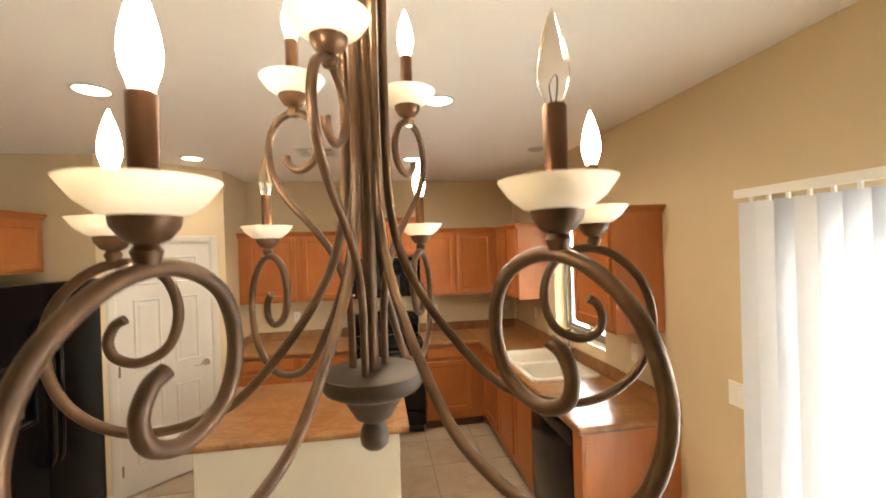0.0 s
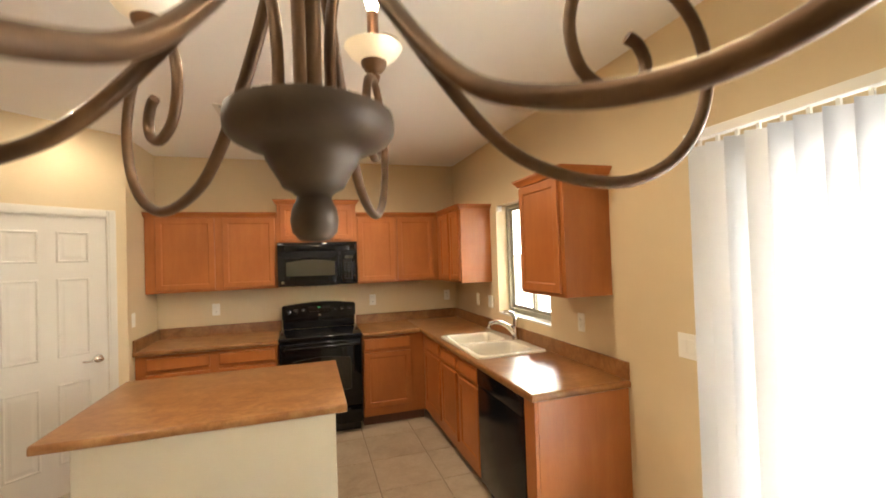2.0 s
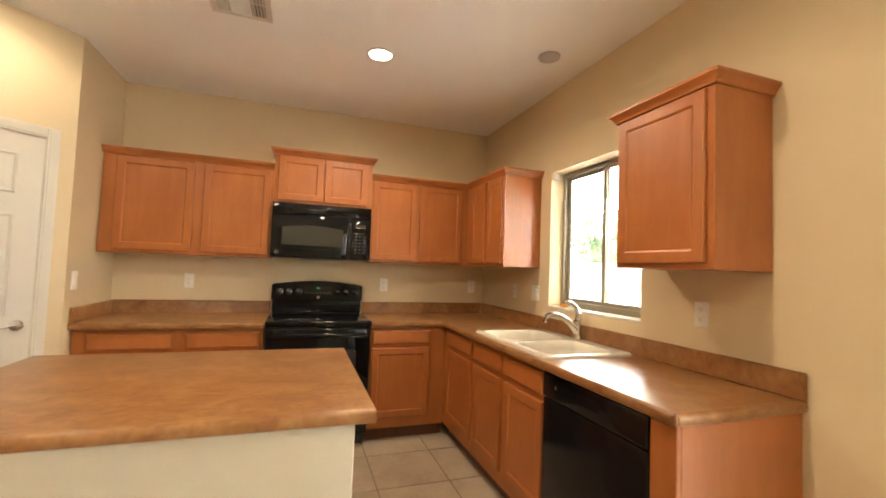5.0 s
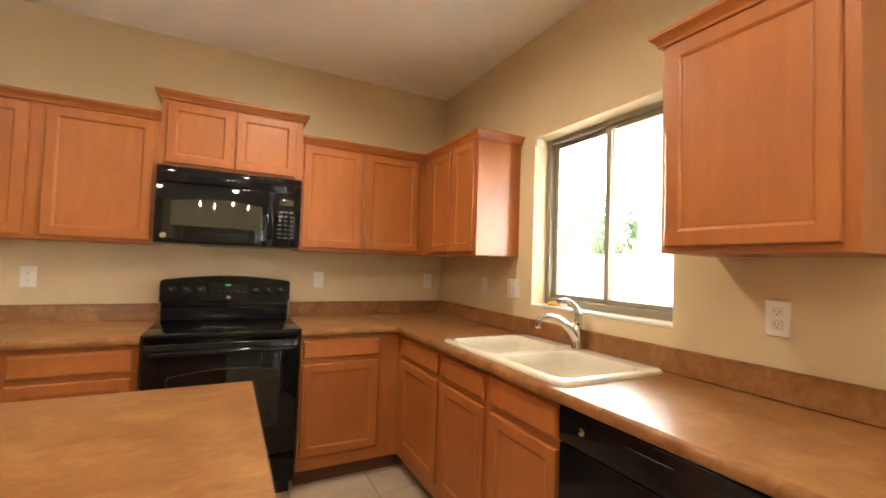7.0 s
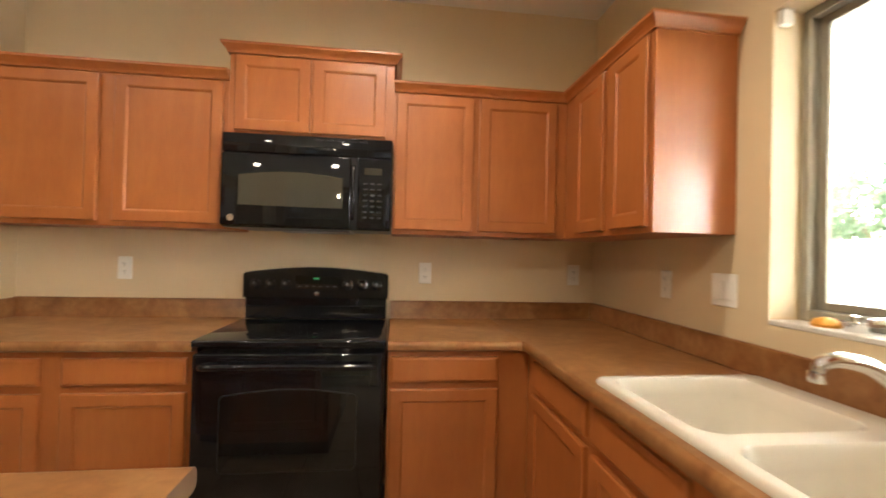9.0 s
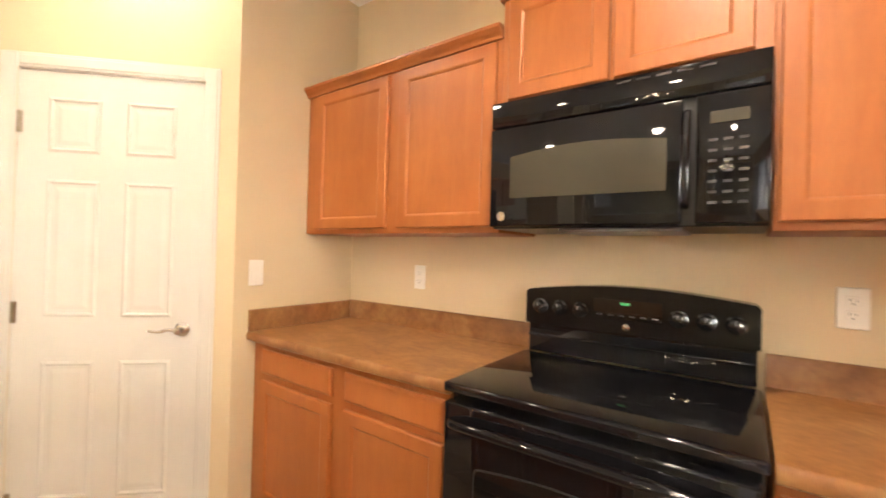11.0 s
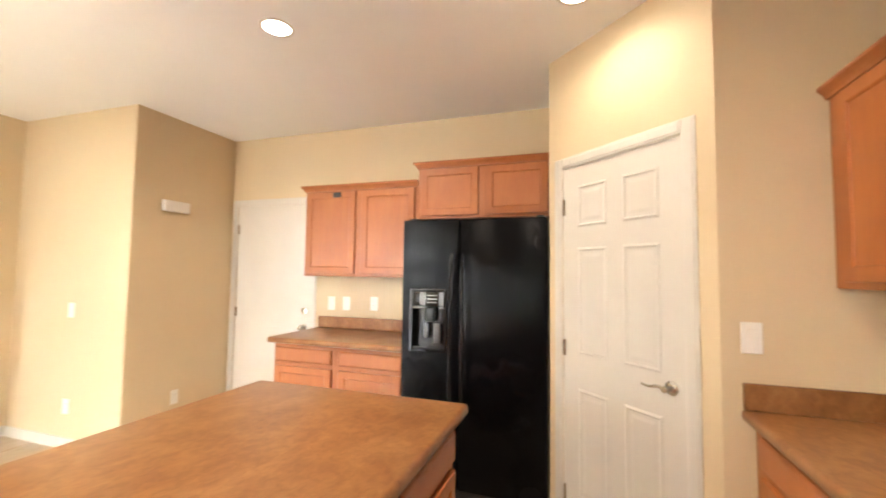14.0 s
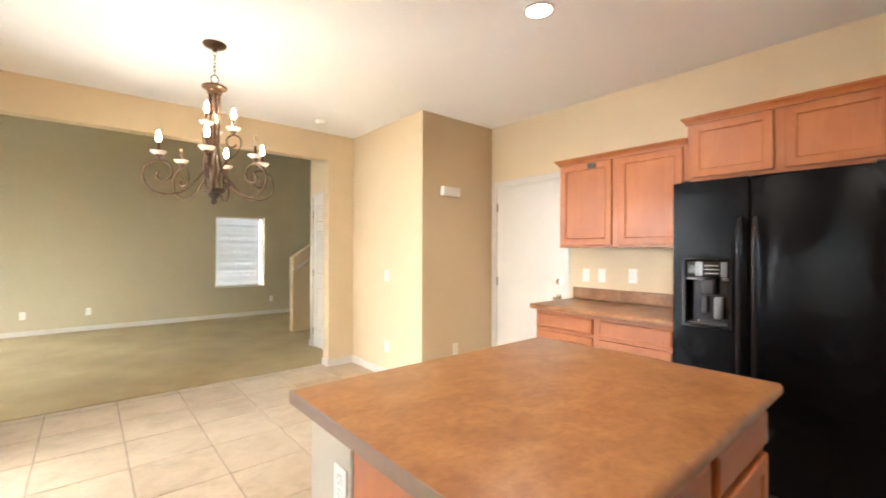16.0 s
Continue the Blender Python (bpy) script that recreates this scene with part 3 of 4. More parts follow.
# ---- recessed lamps ----
for x, y, power in ((-1.40, 4.04, 1.7), (0.39, 4.05, 6.2), (-1.225, 2.55, 4.6), (0.41, 2.585, 5.4)):
    can = thing("recessed_light", "lit recessed ceiling light with white trim ring", "ceiling light", pose(x, y, CEIL), "recessed kitchen lights")
    part("trim_ring", lathe([(0.068, 0.0), (0.070, -0.006), (0.086, -0.005), (0.088, -0.0005)], 32, False), WHITE, can, "", None, True)
    part("lens", lathe([(0.0, -0.001), (0.045, -0.0025), (0.068, -0.0015)], 32, False), LAMP_GLOW, can, "glowing lamp lens", None, True)
    spot = new("can_lamp", bpy.data.lights.new("can_lamp", "SPOT"))
    spot.data.energy, spot.data.color, spot.data.spot_size, spot.data.spot_blend, spot.data.shadow_soft_size = power, WARM, radians(172), 0.7, 0.065
    spot.matrix_world = look((x, y, CEIL - 0.03), (x, y, 0))


# ---- cabinets ----
def shaker(w, h, t=0.019, rail=0.052):
    """A door front with a recessed flat panel; its face looks along -y."""
    bm = bmesh.new()
    loops = []
    for inset, y in ((0.0, t), (0.0, 0.004), (0.004, 0.0), (rail - 0.006, 0.0), (rail, 0.003), (rail + 0.004, 0.0070), (rail + 0.009, 0.0065)):
        loops.append([bm.verts.new(v) for v in ((inset, y, inset), (w - inset, y, inset), (w - inset, y, h - inset), (inset, y, h - inset))])
    for a, b in zip(loops, loops[1:]):
        for i in range(4):
            bm.faces.new((a[i], a[(i + 1) % 4], b[(i + 1) % 4], b[i]))
    bm.faces.new(loops[-1]), bm.faces.new(loops[0][::-1])
    return bm


def slab_front(w, h, t=0.019):
    bm = bmesh.new()
    loops = []
    for inset, y in ((0.0, t), (0.0, 0.007), (0.006, 0.002), (0.012, 0.0)):
        loops.append([bm.verts.new(v) for v in ((inset, y, inset), (w - inset, y, inset), (w - inset, y, h - inset), (inset, y, h - inset))])
    for a, b in zip(loops, loops[1:]):
        for i in range(4):
            bm.faces.new((a[i], a[(i + 1) % 4], b[(i + 1) % 4], b[i]))
    bm.faces.new(loops[-1]), bm.faces.new(loops[0][::-1])
    return bm


def crown(w, z, left, right, depth):
    """A small crown moulding along the front, returned along the sides that stand free."""
    prof = [(0.0, -0.012), (-0.010, -0.012), (-0.013, -0.002), (-0.020, 0.008), (-0.030, 0.018), (-0.034, 0.022), (-0.034, 0.034), (0.0, 0.034)]
    bm = bmesh.new()
    path = []
    if left:
        path.append(((0.0, depth), (-1, 0)))
    path += [((0.0, 0.0), (-1 if left else 0, -1)), ((w, 0.0), (1 if right else 0, -1))]
    if right:
        path.append(((w, depth), (1, 0)))
    rings = [[bm.verts.new((p[0] + n[0] * -o, p[1] + n[1] * -o, z + h)) for o, h in prof] for p, n in path]
    for a, b in zip(rings, rings[1:]):
        for i in range(len(prof)):
            j = (i + 1) % len(prof)
            bm.faces.new((a[i], b[i], b[j], a[j]))
    bm.faces.new(rings[0]), bm.faces.new(rings[-1])
    return bm


def upper(m, w, depth, z0, z1, doors, label, left=False, right=False, crowned=True, dz=(0.022, 0.022)):
    c = thing("wall_cabinet", label, "cabinet", m, "maple wall cabinets")
    part("body", boxes((0, 0.0, z0, w, depth, z1), bevel=0.0015), MAPLE_SIDE, c)
    for a, b in doors:
        part("cabinet_door", shaker(b - a, z1 - z0 - dz[0] - dz[1]), MAPLE, c, "", Matrix.Translation((a, -0.0195, z0 + dz[0])))
    if crowned:
        part("crown_moulding", crown(w, z1, left, right, depth), MAPLE, c)
    return c


def base(m, w, depth, fronts, label, z1=0.871, sink=False):
    c = thing("base_cabinet", label, "cabinet", m, "maple base cabinets")
    if sink:
        part("body", boxes((0, 0.0, 0.10, w, depth, 0.70), bevel=0.0015), MAPLE_SIDE, c)
        part("face_rail", boxes((0, 0.0, 0.70, w, 0.02, z1)), MAPLE_SIDE, c)
    else:
        part("body", boxes((0, 0.0, 0.10, w, depth, z1), bevel=0.0015), MAPLE_SIDE, c)
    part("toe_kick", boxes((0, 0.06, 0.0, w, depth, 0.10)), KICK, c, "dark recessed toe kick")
    for a, b in fronts:
        part("drawer_front", slab_front(b - a, 0.105), MAPLE, c, "", Matrix.Translation((a, -0.0195, 0.737)))
        part("cabinet_door", shaker(b - a, 0.525), MAPLE, c, "", Matrix.Translation((a, -0.0195, 0.182)))
    return c


U0, U1, UF = 1.365, 2.062, 4.92
upper(pose(-1.345, UF, 0), 1.10, BACK - UF, U0, U1, ((0.085, 0.56), (0.625, 1.08)), "orange maple double wall cabinet beside the pantry", left=True)
upper(pose(-0.245, UF, 0), 0.755, BACK - UF, 1.80, 2.19, ((0.028, 0.364), (0.376, 0.715)), "short orange maple cabinet above the microwave", True, True)
upper(pose(0.51, UF, 0), 0.87, BACK - UF, U0, U1, ((0.012, 0.392), (0.42, 0.812)), "orange maple double wall cabinet beside the microwave", crowned=True)
upper(pose(1.38, BACK, 0, 0, 0, -90), BACK - 4.202, RIGHT - 1.38, U0, U1, ((0.44, 0.712), (0.758, 1.008)), "orange maple corner wall cabinet beside the window", right=True)
upper(pose(1.38, 3.05, 0, 0, 0, -90), 0.492, RIGHT - 1.38, U0, U1, ((0.022, 0.462),), "single orange maple wall cabinet between window and patio door", True, True)
upper(pose(-2.375, 1.915, 0, 0, 0, 90), 0.99, -2.375 - LEFT, U0, U1, ((0.018, 0.465), (0.52, 0.965)), "orange maple double wall cabinet by the house door", left=True)
upper(pose(-2.375, 2.905, 0, 0, 0, 90), 0.975, -2.375 - LEFT, 1.80, 2.19, ((0.025, 0.462), (0.515, 0.945)), "short orange maple cabinet above the fridge", left=True)
catch = thing("cabinet_catch", "small black latch stuck on a cabinet door", "latch", pose(-2.3553, 2.22, 2.012, 0, 0, 90))
part("body", boxes((-0.035, -0.012, -0.02, 0.035, 0.0, 0.02), bevel=0.003), BLACK_PLASTIC, catch)

BF, RF = 4.665, 1.12
base(pose(-1.345, BF, 0), 1.10, BACK - BF, ((0.08, 0.55), (0.625, 1.075)), "orange maple double base cabinet beside the pantry")
base(pose(0.512, BF, 0), 0.608, BACK - BF, ((0.012, 0.468),), "orange maple base cabinet beside the range")
base(pose(RF, BF, 0, 0, 0, -90), 0.59, RIGHT - RF, ((0.09, 0.565),), "orange maple corner base cabinet")
base(pose(RF, 4.075, 0, 0, 0, -90), 0.865, RIGHT - RF, ((0.022, 0.415), (0.47, 0.855)), "orange maple sink base cabinet with false drawer fronts", sink=True)
endp = thing("end_panel", "orange maple end panel beside the dishwasher", "cabinet panel", pose(RF - 0.018, 2.46, 0))
part("side_panel", boxes((0.020, 0, 0, RIGHT - RF + 0.018, 0.105, 0.871), bevel=0.0015), MAPLE_SIDE, endp)
part("face_stile", boxes((0, 0.001, 0, 0.0195, 0.105, 0.871), bevel=0.002), MAPLE, endp)
base(pose(-2.11, 1.875, 0, 0, 0, 90), 1.06, -2.11 - LEFT, ((0.018, 0.50), (0.556, 1.04)), "orange maple double base cabinet by the house door")

# ---- counters ----


def counter_profile(depth, splash=0.1):
    """The section of a post-formed laminate top from its rolled edge back to the splash, as (y, z)."""
    edge = [(0.012, -0.041), (0.003, -0.036), (0.0, -0.024), (0.001, -0.010), (0.007, -0.002), (0.016, 0.0)]
    if not splash:
        return edge + [(depth - 0.016, 0.0), (depth - 0.007, -0.002), (depth - 0.001, -0.010), (depth, -0.024), (depth - 0.003, -0.036), (depth - 0.012, -0.041)]
    return edge + [(depth - 0.035, 0.0), (depth - 0.024, 0.004), (depth - 0.020, 0.014), (depth - 0.020, splash - 0.006), (depth - 0.014, splash), (depth - 0.002, splash), (depth - 0.002, -0.041)]


TOP = 0.912
ct = thing("countertop", "brown mottled laminate countertop beside the pantry", "countertop", pose(-1.348, 4.622, TOP), "laminate countertops")
D = BACK - 4.622
part("worktop", prism(counter_profile(D), 0.0, 1.106, "x"), LAMINATE, ct, "", None, True)
part("side_splash", boxes((0.002, 0.004, 0.001, 0.022, D - 0.024, 0.098), bevel=0.003), LAMINATE, ct)

ct = thing("countertop", "brown mottled laminate corner countertop with the sink", "countertop", pose(0.512, 4.622, TOP), "laminate countertops")
# outline from above: the leg by the range, then the long leg under the window, open where the sink sits
CX, CY = 1.076 - 0.512, 0.0
WX, NY = RIGHT - 0.512, 2.442 - 4.622
SX0, SX1, SY0, SY1 = 1.15 - 0.512, 1.615 - 0.512, 3.235 - 4.622, 4.055 - 4.622
part("worktop", prism(counter_profile(D), 0.0, CX, "x"), LAMINATE, ct, "", None, True)
bm = bmesh.new()
rim_edges = []
for line in ([(CX, 0.0), (CX, D), (WX, D), (WX, NY + 0.016), (CX + 0.016, NY + 0.016), (CX + 0.016, 0.0)], [(SX0, SY0), (SX1, SY0), (SX1, SY1), (SX0, SY1)]):
    vs = [bm.verts.new((x, y, 0.0)) for x, y in line]
    rim_edges += [bm.edges.new((vs[k], vs[(k + 1) % len(vs)])) for k in range(len(vs))]
bmesh.ops.triangle_fill(bm, edges=rim_edges, use_beauty=True)
drop = bmesh.ops.extrude_face_region(bm, geom=bm.faces[:])
bmesh.ops.translate(bm, vec=(0, 0, -0.041), verts=[g for g in drop["geom"] if isinstance(g, bmesh.types.BMVert)])
part("worktop_return", bm, LAMINATE, ct)
edge = [(0.016, -0.041), (0.012, -0.041), (0.003, -0.036), (0.0, -0.024), (0.001, -0.010), (0.007, -0.002), (0.016, 0.0)]
part("rolled_edge", prism([(CX + a, b) for a, b in edge], NY + 0.016, 0.0, "y"), LAMINATE, ct, "", None, True)
part("rolled_edge", prism([(NY + a, b) for a, b in edge], CX + 0.016, WX, "x"), LAMINATE, ct, "", None, True)
part("edge_corner", boxes((CX + 0.003, NY + 0.003, -0.038, CX + 0.016, NY + 0.016, -0.0015), bevel=0.004, seg=2), LAMINATE, ct, "", None, True)
part("back_splash", boxes((CX, D - 0.020, 0.0005, WX - 0.02, D - 0.002, 0.1), bevel=0.004), LAMINATE, ct)
part("side_splash", boxes((WX - 0.020, NY, 0.0005, WX - 0.002, D - 0.002, 0.1), bevel=0.004), LAMINATE, ct)

ct = thing("countertop", "brown mottled laminate countertop next to the fridge", "countertop", pose(-2.06, 1.845, TOP, 0, 0, 90), "laminate countertops")
part("worktop", prism(counter_profile(-2.062 - LEFT, 0), 0.0, 1.10, "x"), LAMINATE, ct, "", None, True)
part("back_splash", boxes((0.0, -2.082 - LEFT, 0.0005, 1.10, -2.062 - LEFT, 0.1), bevel=0.004), LAMINATE, ct)

# ---- island ----
isl = thing("kitchen_island", "kitchen island with cream painted pony wall and maple cabinets", "kitchen island", pose(-1.04, 2.685, 0))
part("pony_wall", boxes((0.118, 0.045, 0, 1.192, 0.30, 0.871), bevel=0.004), CREAM, isl, "cream painted drywall pony wall")
part("cabinet_body", boxes((0.06, 0.302, 0.10, 1.188, 0.93, 0.871), bevel=0.0015), MAPLE_SIDE, isl)
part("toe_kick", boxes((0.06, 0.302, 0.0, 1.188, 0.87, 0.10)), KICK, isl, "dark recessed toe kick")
part("baseboard", boxes((0.108, 0.033, 0, 1.202, 0.045, 0.08), (1.192, 0.045, 0, 1.202, 0.30, 0.08), (0.108, 0.045, 0, 0.118, 0.30, 0.08)), WHITE, isl, "white baseboard")
for a, b in ((0.085, 0.55), (0.60, 1.165)):
    part("drawer_front", slab_front(b - a, 0.105), MAPLE, isl, "", pose(b, 0.9495, 0.737, 0, 0, 180))
    part("cabinet_door", shaker(b - a, 0.525), MAPLE, isl, "", pose(b, 0.9495, 0.182, 0, 0, 180))
itop = thing("island_countertop", "brown mottled laminate island top with rolled edges", "countertop", pose(-1.04, 2.685, TOP))

part("worktop", prism(counter_profile(0.97, 0), 0.0015, 1.2435, "x"), LAMINATE, itop, "", None, True)
for x0, x1 in ((0.0, 0.0015), (1.2435, 1.245)):
    part("end_cap", prism(counter_profile(0.97, 0), x0, x1, "x"), LAMINATE_EDGE, itop, "dull grey-brown laminate end cap")

# ---- range ----
rg = thing("range", "gloss black electric range with glass cooktop", "stove", pose(-0.232, 4.60, 0))
RW, RD = 0.732, BACK - 4.60 - 0.01
part("body", boxes((0, 0.04, 0.09, RW, RD, 0.895), bevel=0.003), BLACK, rg)
part("kick_panel", boxes((0.02, 0.08, 0.0, RW - 0.02, RD, 0.09)), BLACK_PLASTIC, rg)
part("cooktop", boxes((-0.004, -0.005, 0.895, RW + 0.004, RD - 0.09, 0.922), bevel=0.007, seg=3), COOKTOP, rg, "black ceramic glass cooktop", None, True)
od = part("oven_door", boxes((0.006, -0.012, 0.255, RW - 0.006, 0.04, 0.872), bevel=0.008, seg=3), BLACK, rg, "gloss black oven door", None, True)
def arched(x0, x1, z0, z1, rise, r=0.02):
    """A rounded outline whose top bows up, as (x, z)."""
    out = []
    for cx, cz, a0 in ((x0 + r, z0 + r, 180), (x1 - r, z0 + r, 270), (x1 - r, z1 - r, 0)):
        out += [(cx + r * math.cos(radians(a0 + 22.5 * k)), cz + r * math.sin(radians(a0 + 22.5 * k))) for k in range(5)]
    out += [(x1 - r - (x1 - x0 - 2 * r) * k / 10, z1 + rise * math.sin(math.pi * k / 10)) for k in range(1, 10)]
    return out + [(x0 + r + r * math.cos(radians(90 + 22.5 * k)), z1 - r + r * math.sin(radians(90 + 22.5 * k))) for k in range(5)]


part("window_border", prism(arched(0.108, 0.628, 0.415, 0.715, 0.022), -0.0135, -0.011, "y"), GREY_EDGE, od, "thin grey window border")
part("oven_window", prism(arched(0.112, 0.624, 0.419, 0.711, 0.022), -0.0150, -0.0138, "y"), OVEN_GLASS, od, "dark oven window")
part("oven_handle", tube(smooth_line([(0.05, -0.012, 0.825), (0.06, -0.045, 0.828), (0.2, -0.056, 0.832), (RW / 2, -0.060, 0.834), (RW - 0.2, -0.056, 0.832), (RW - 0.06, -0.045, 0.828), (RW - 0.05, -0.012, 0.825)]), 0.013, 10), BLACK, od, "black bowed door handle", None, True)
part("storage_drawer", boxes((0.006, -0.008, 0.095, RW - 0.006, 0.04, 0.245), bevel=0.006, seg=2), BLACK, rg, "black storage drawer", None, True)
arch = [(0.0, 1.03), (0.0, 1.150), (0.012, 1.160)] + [(0.03 + (RW - 0.06) * k / 12, 1.163 + 0.026 * math.sin(math.pi * k / 12)) for k in range(13)] + [(RW - 0.012, 1.160), (RW, 1.150), (RW, 1.03)]
bg = part("backguard", prism(arch, RD - 0.085, RD, "y"), PANEL_BLACK, rg, "black arched control panel", None, False)
part("backguard_riser", boxes((0.008, RD - 0.07, 0.92, RW - 0.008, RD, 1.03), bevel=0.004), BLACK, rg)
part("vent_trim", tube([Vector((0.01, RD - 0.074, 0.985)), Vector((RW - 0.01, RD - 0.074, 0.985))], 0.005, 10), BLACK, rg, "thin gloss trim line", None, True)
for x in (0.06, 0.135, 0.21, RW - 0.21, RW - 0.135, RW - 0.06):
    k = part("knob", lathe([(0.0, 0.0), (0.028, 0.0), (0.028, 0.006), (0.022, 0.009), (0.020, 0.028), (0.017, 0.031), (0.0, 0.032)], 24), KNOB_BLACK, bg, "black control knob", Matrix.Translation((x, RD - 0.085, 1.098)) @ pose(0, 0, 0, 90), True)
    part("pointer", boxes((-0.0015, 0.003, 0.0305, 0.0015, 0.015, 0.0326)), GREY, k, "pale grey pointer line")
part("clock_panel", boxes((RW / 2 - 0.11, RD - 0.087, 1.075, RW / 2 + 0.11, RD - 0.0845, 1.145), bevel=0.001), OVEN_GLASS, bg, "dark clock panel")
part("clock_digits", boxes((RW / 2 - 0.018, RD - 0.0885, 1.127, RW / 2 + 0.010, RD - 0.0868, 1.135)), GREEN_LED, bg, "faint green clock digits")
for k in range(6):
    part("key_mark", boxes((RW / 2 - 0.095 + 0.035 * k, RD - 0.0885, 1.088, RW / 2 - 0.078 + 0.035 * k, RD - 0.0868, 1.092)), KEY, bg)
part("badge", lathe([(0.0, 0.0), (0.012, 0.0), (0.012, 0.002), (0.0, 0.003)], 20), CHROME, bg, "round silver badge", Matrix.Translation((RW / 2, RD - 0.0855, 1.052)) @ pose(0, 0, 0, 90))

# ---- microwave ----
mw = thing("microwave", "gloss black over-the-range microwave under a cabinet", "microwave", pose(-0.243, 4.845, 1.375))
MW, MH = 0.748, 0.42
part("body", boxes((0, 0.028, 0.0, MW, BACK - 4.845, MH), bevel=0.003), BLACK_PLASTIC, mw)
part("vent_grille", boxes((0.0, 0.004, MH - 0.085, MW, 0.028, MH), bevel=0.004, seg=2), BLACK, mw, "gloss black vent strip", None, True)
for k in range(5):
    part("vent_slot", boxes((0.40 + 0.05 * k, 0.0015, MH - 0.018, 0.435 + 0.05 * k, 0.005, MH - 0.012)), BLACK_PLASTIC, mw)
md = part("microwave_door", boxes((0.0, 0.0, 0.006, 0.565, 0.028, MH - 0.09), bevel=0.006, seg=3), BLACK, mw, "gloss black microwave door", None, True)
wx0, wx1, wz0 = 0.075, 0.53, 0.098
win_line = [(wx0, wz0), (wx1, wz0 - 0.004)] + [(wx1 - (wx1 - wx0) * k / 12, 0.232 + 0.020 * math.sin(math.pi * k / 12)) for k in range(13)]
part("door_window", prism(win_line, -0.0025, 0.001, "y"), SCREEN, md, "grey mesh door window")
part("microwave_handle", tube(smooth_line([(0.575, 0.0, 0.05), (0.577, -0.026, 0.07), (0.577, -0.034, 0.16), (0.577, -0.026, 0.27), (0.575, 0.0, 0.29)]), 0.009, 8), BLACK, md, "black vertical handle", None, True)
kp = part("control_panel", boxes((0.595, 0.002, 0.006, MW, 0.028, MH - 0.09), bevel=0.004, seg=2), BLACK, mw, "black keypad panel", None, True)
part("display", boxes((0.625, -0.0005, 0.255, 0.705, 0.003, 0.285)), SCREEN, kp, "dim grey display")
for r in range(7):
    for c in range(3):
        part("key_mark", boxes((0.622 + 0.032 * c, 0.0, 0.055 + 0.026 * r, 0.640 + 0.032 * c, 0.0028, 0.061 + 0.026 * r)), KEY, kp)
part("badge", lathe([(0.0, 0.0), (0.015, 0.0), (0.015, 0.002), (0.0, 0.003)], 20), CHROME, md, "round silver badge", Matrix.Translation((0.045, -0.0005, 0.04)) @ pose(0, 0, 0, 90))
part("underside_vent", boxes((0.22, 0.06, -0.010, 0.56, 0.30, 0.0), bevel=0.002), GREY, mw)

# ---- dishwasher ----
dw = thing("dishwasher", "gloss black built-in dishwasher beside the sink cabinet", "dishwasher", pose(RF - 0.02, 3.207, 0, 0, 0, -90))
part("body", boxes((0.003, 0.03, 0.10, 0.637, 0.56, 0.868)), BLACK_PLASTIC, dw)
part("kick_plate", boxes((0.003, 0.07, 0.0, 0.637, 0.10, 0.10)), BLACK_PLASTIC, dw)
part("door", boxes((0.004, 0.0, 0.115, 0.636, 0.03, 0.745), bevel=0.006, seg=3), DW_BLACK, dw, "gloss black door panel", None, True)
part("control_panel", boxes((0.004, -0.004, 0.75, 0.636, 0.03, 0.866), bevel=0.008, seg=3), DW_BLACK, dw, "black control strip", None, True)
part("badge", lathe([(0.0, 0.0), (0.012, 0.0), (0.012, 0.002), (0.0, 0.003)], 20), CHROME, dw, "round silver badge", Matrix.Translation((0.105, -0.0045, 0.81)) @ pose(0, 0, 0, 90))
part("latch_recess", boxes((0.26, -0.006, 0.79, 0.40, -0.003, 0.83), bevel=0.001), DW_BLACK, dw)

def holed(outer, hole, y0, y1):
    """An upright board in x and z with one opening, y0 to y1 thick."""
    bm = bmesh.new()
    rim = []
    for line in (outer, hole):
        vs = [bm.verts.new((x, y0, z)) for x, z in line]
        rim += [bm.edges.new((vs[k], vs[(k + 1) % len(vs)])) for k in range(len(vs))]
    bmesh.ops.triangle_fill(bm, edges=rim, use_beauty=True)
    out = bmesh.ops.extrude_face_region(bm, geom=bm.faces[:])
    bmesh.ops.translate(bm, vec=(0, y1 - y0, 0), verts=[g for g in out["geom"] if isinstance(g, bmesh.types.BMVert)])
    return bm


# ---- fridge ----
fr = thing("refrigerator", "textured black side-by-side fridge with ice dispenser", "refrigerator", pose(-2.0, 2.957, 0, 0, 0, 90))
FW, FH, SPLIT = 0.915, 1.742, 0.378
part("body", boxes((0, 0.075, 0.03, FW, 0.69, FH - 0.012), bevel=0.004), BLACK_PLASTIC, fr)
part("base_grille", boxes((0.01, 0.03, 0.0, FW - 0.01, 0.09, 0.075)), BLACK_PLASTIC, fr)
fz = part("freezer_door", holed([(0.0, 0.085), (SPLIT - 0.003, 0.085), (SPLIT - 0.003, FH), (0.0, FH)], [(0.052, 0.905), (0.302, 0.905), (0.302, 1.30), (0.052, 1.30)], 0.0, 0.060), BLACK_SATIN, fr, "textured black freezer door")
part("dispenser_back", boxes((0.03, 0.060, 0.88, 0.33, 0.072, 1.33)), PANEL_BLACK, fz)
fd = part("fridge_door", boxes((SPLIT + 0.003, 0.0, 0.085, FW, 0.072, FH), bevel=0.010, seg=3), BLACK_SATIN, fr, "textured black fridge door", None, True)
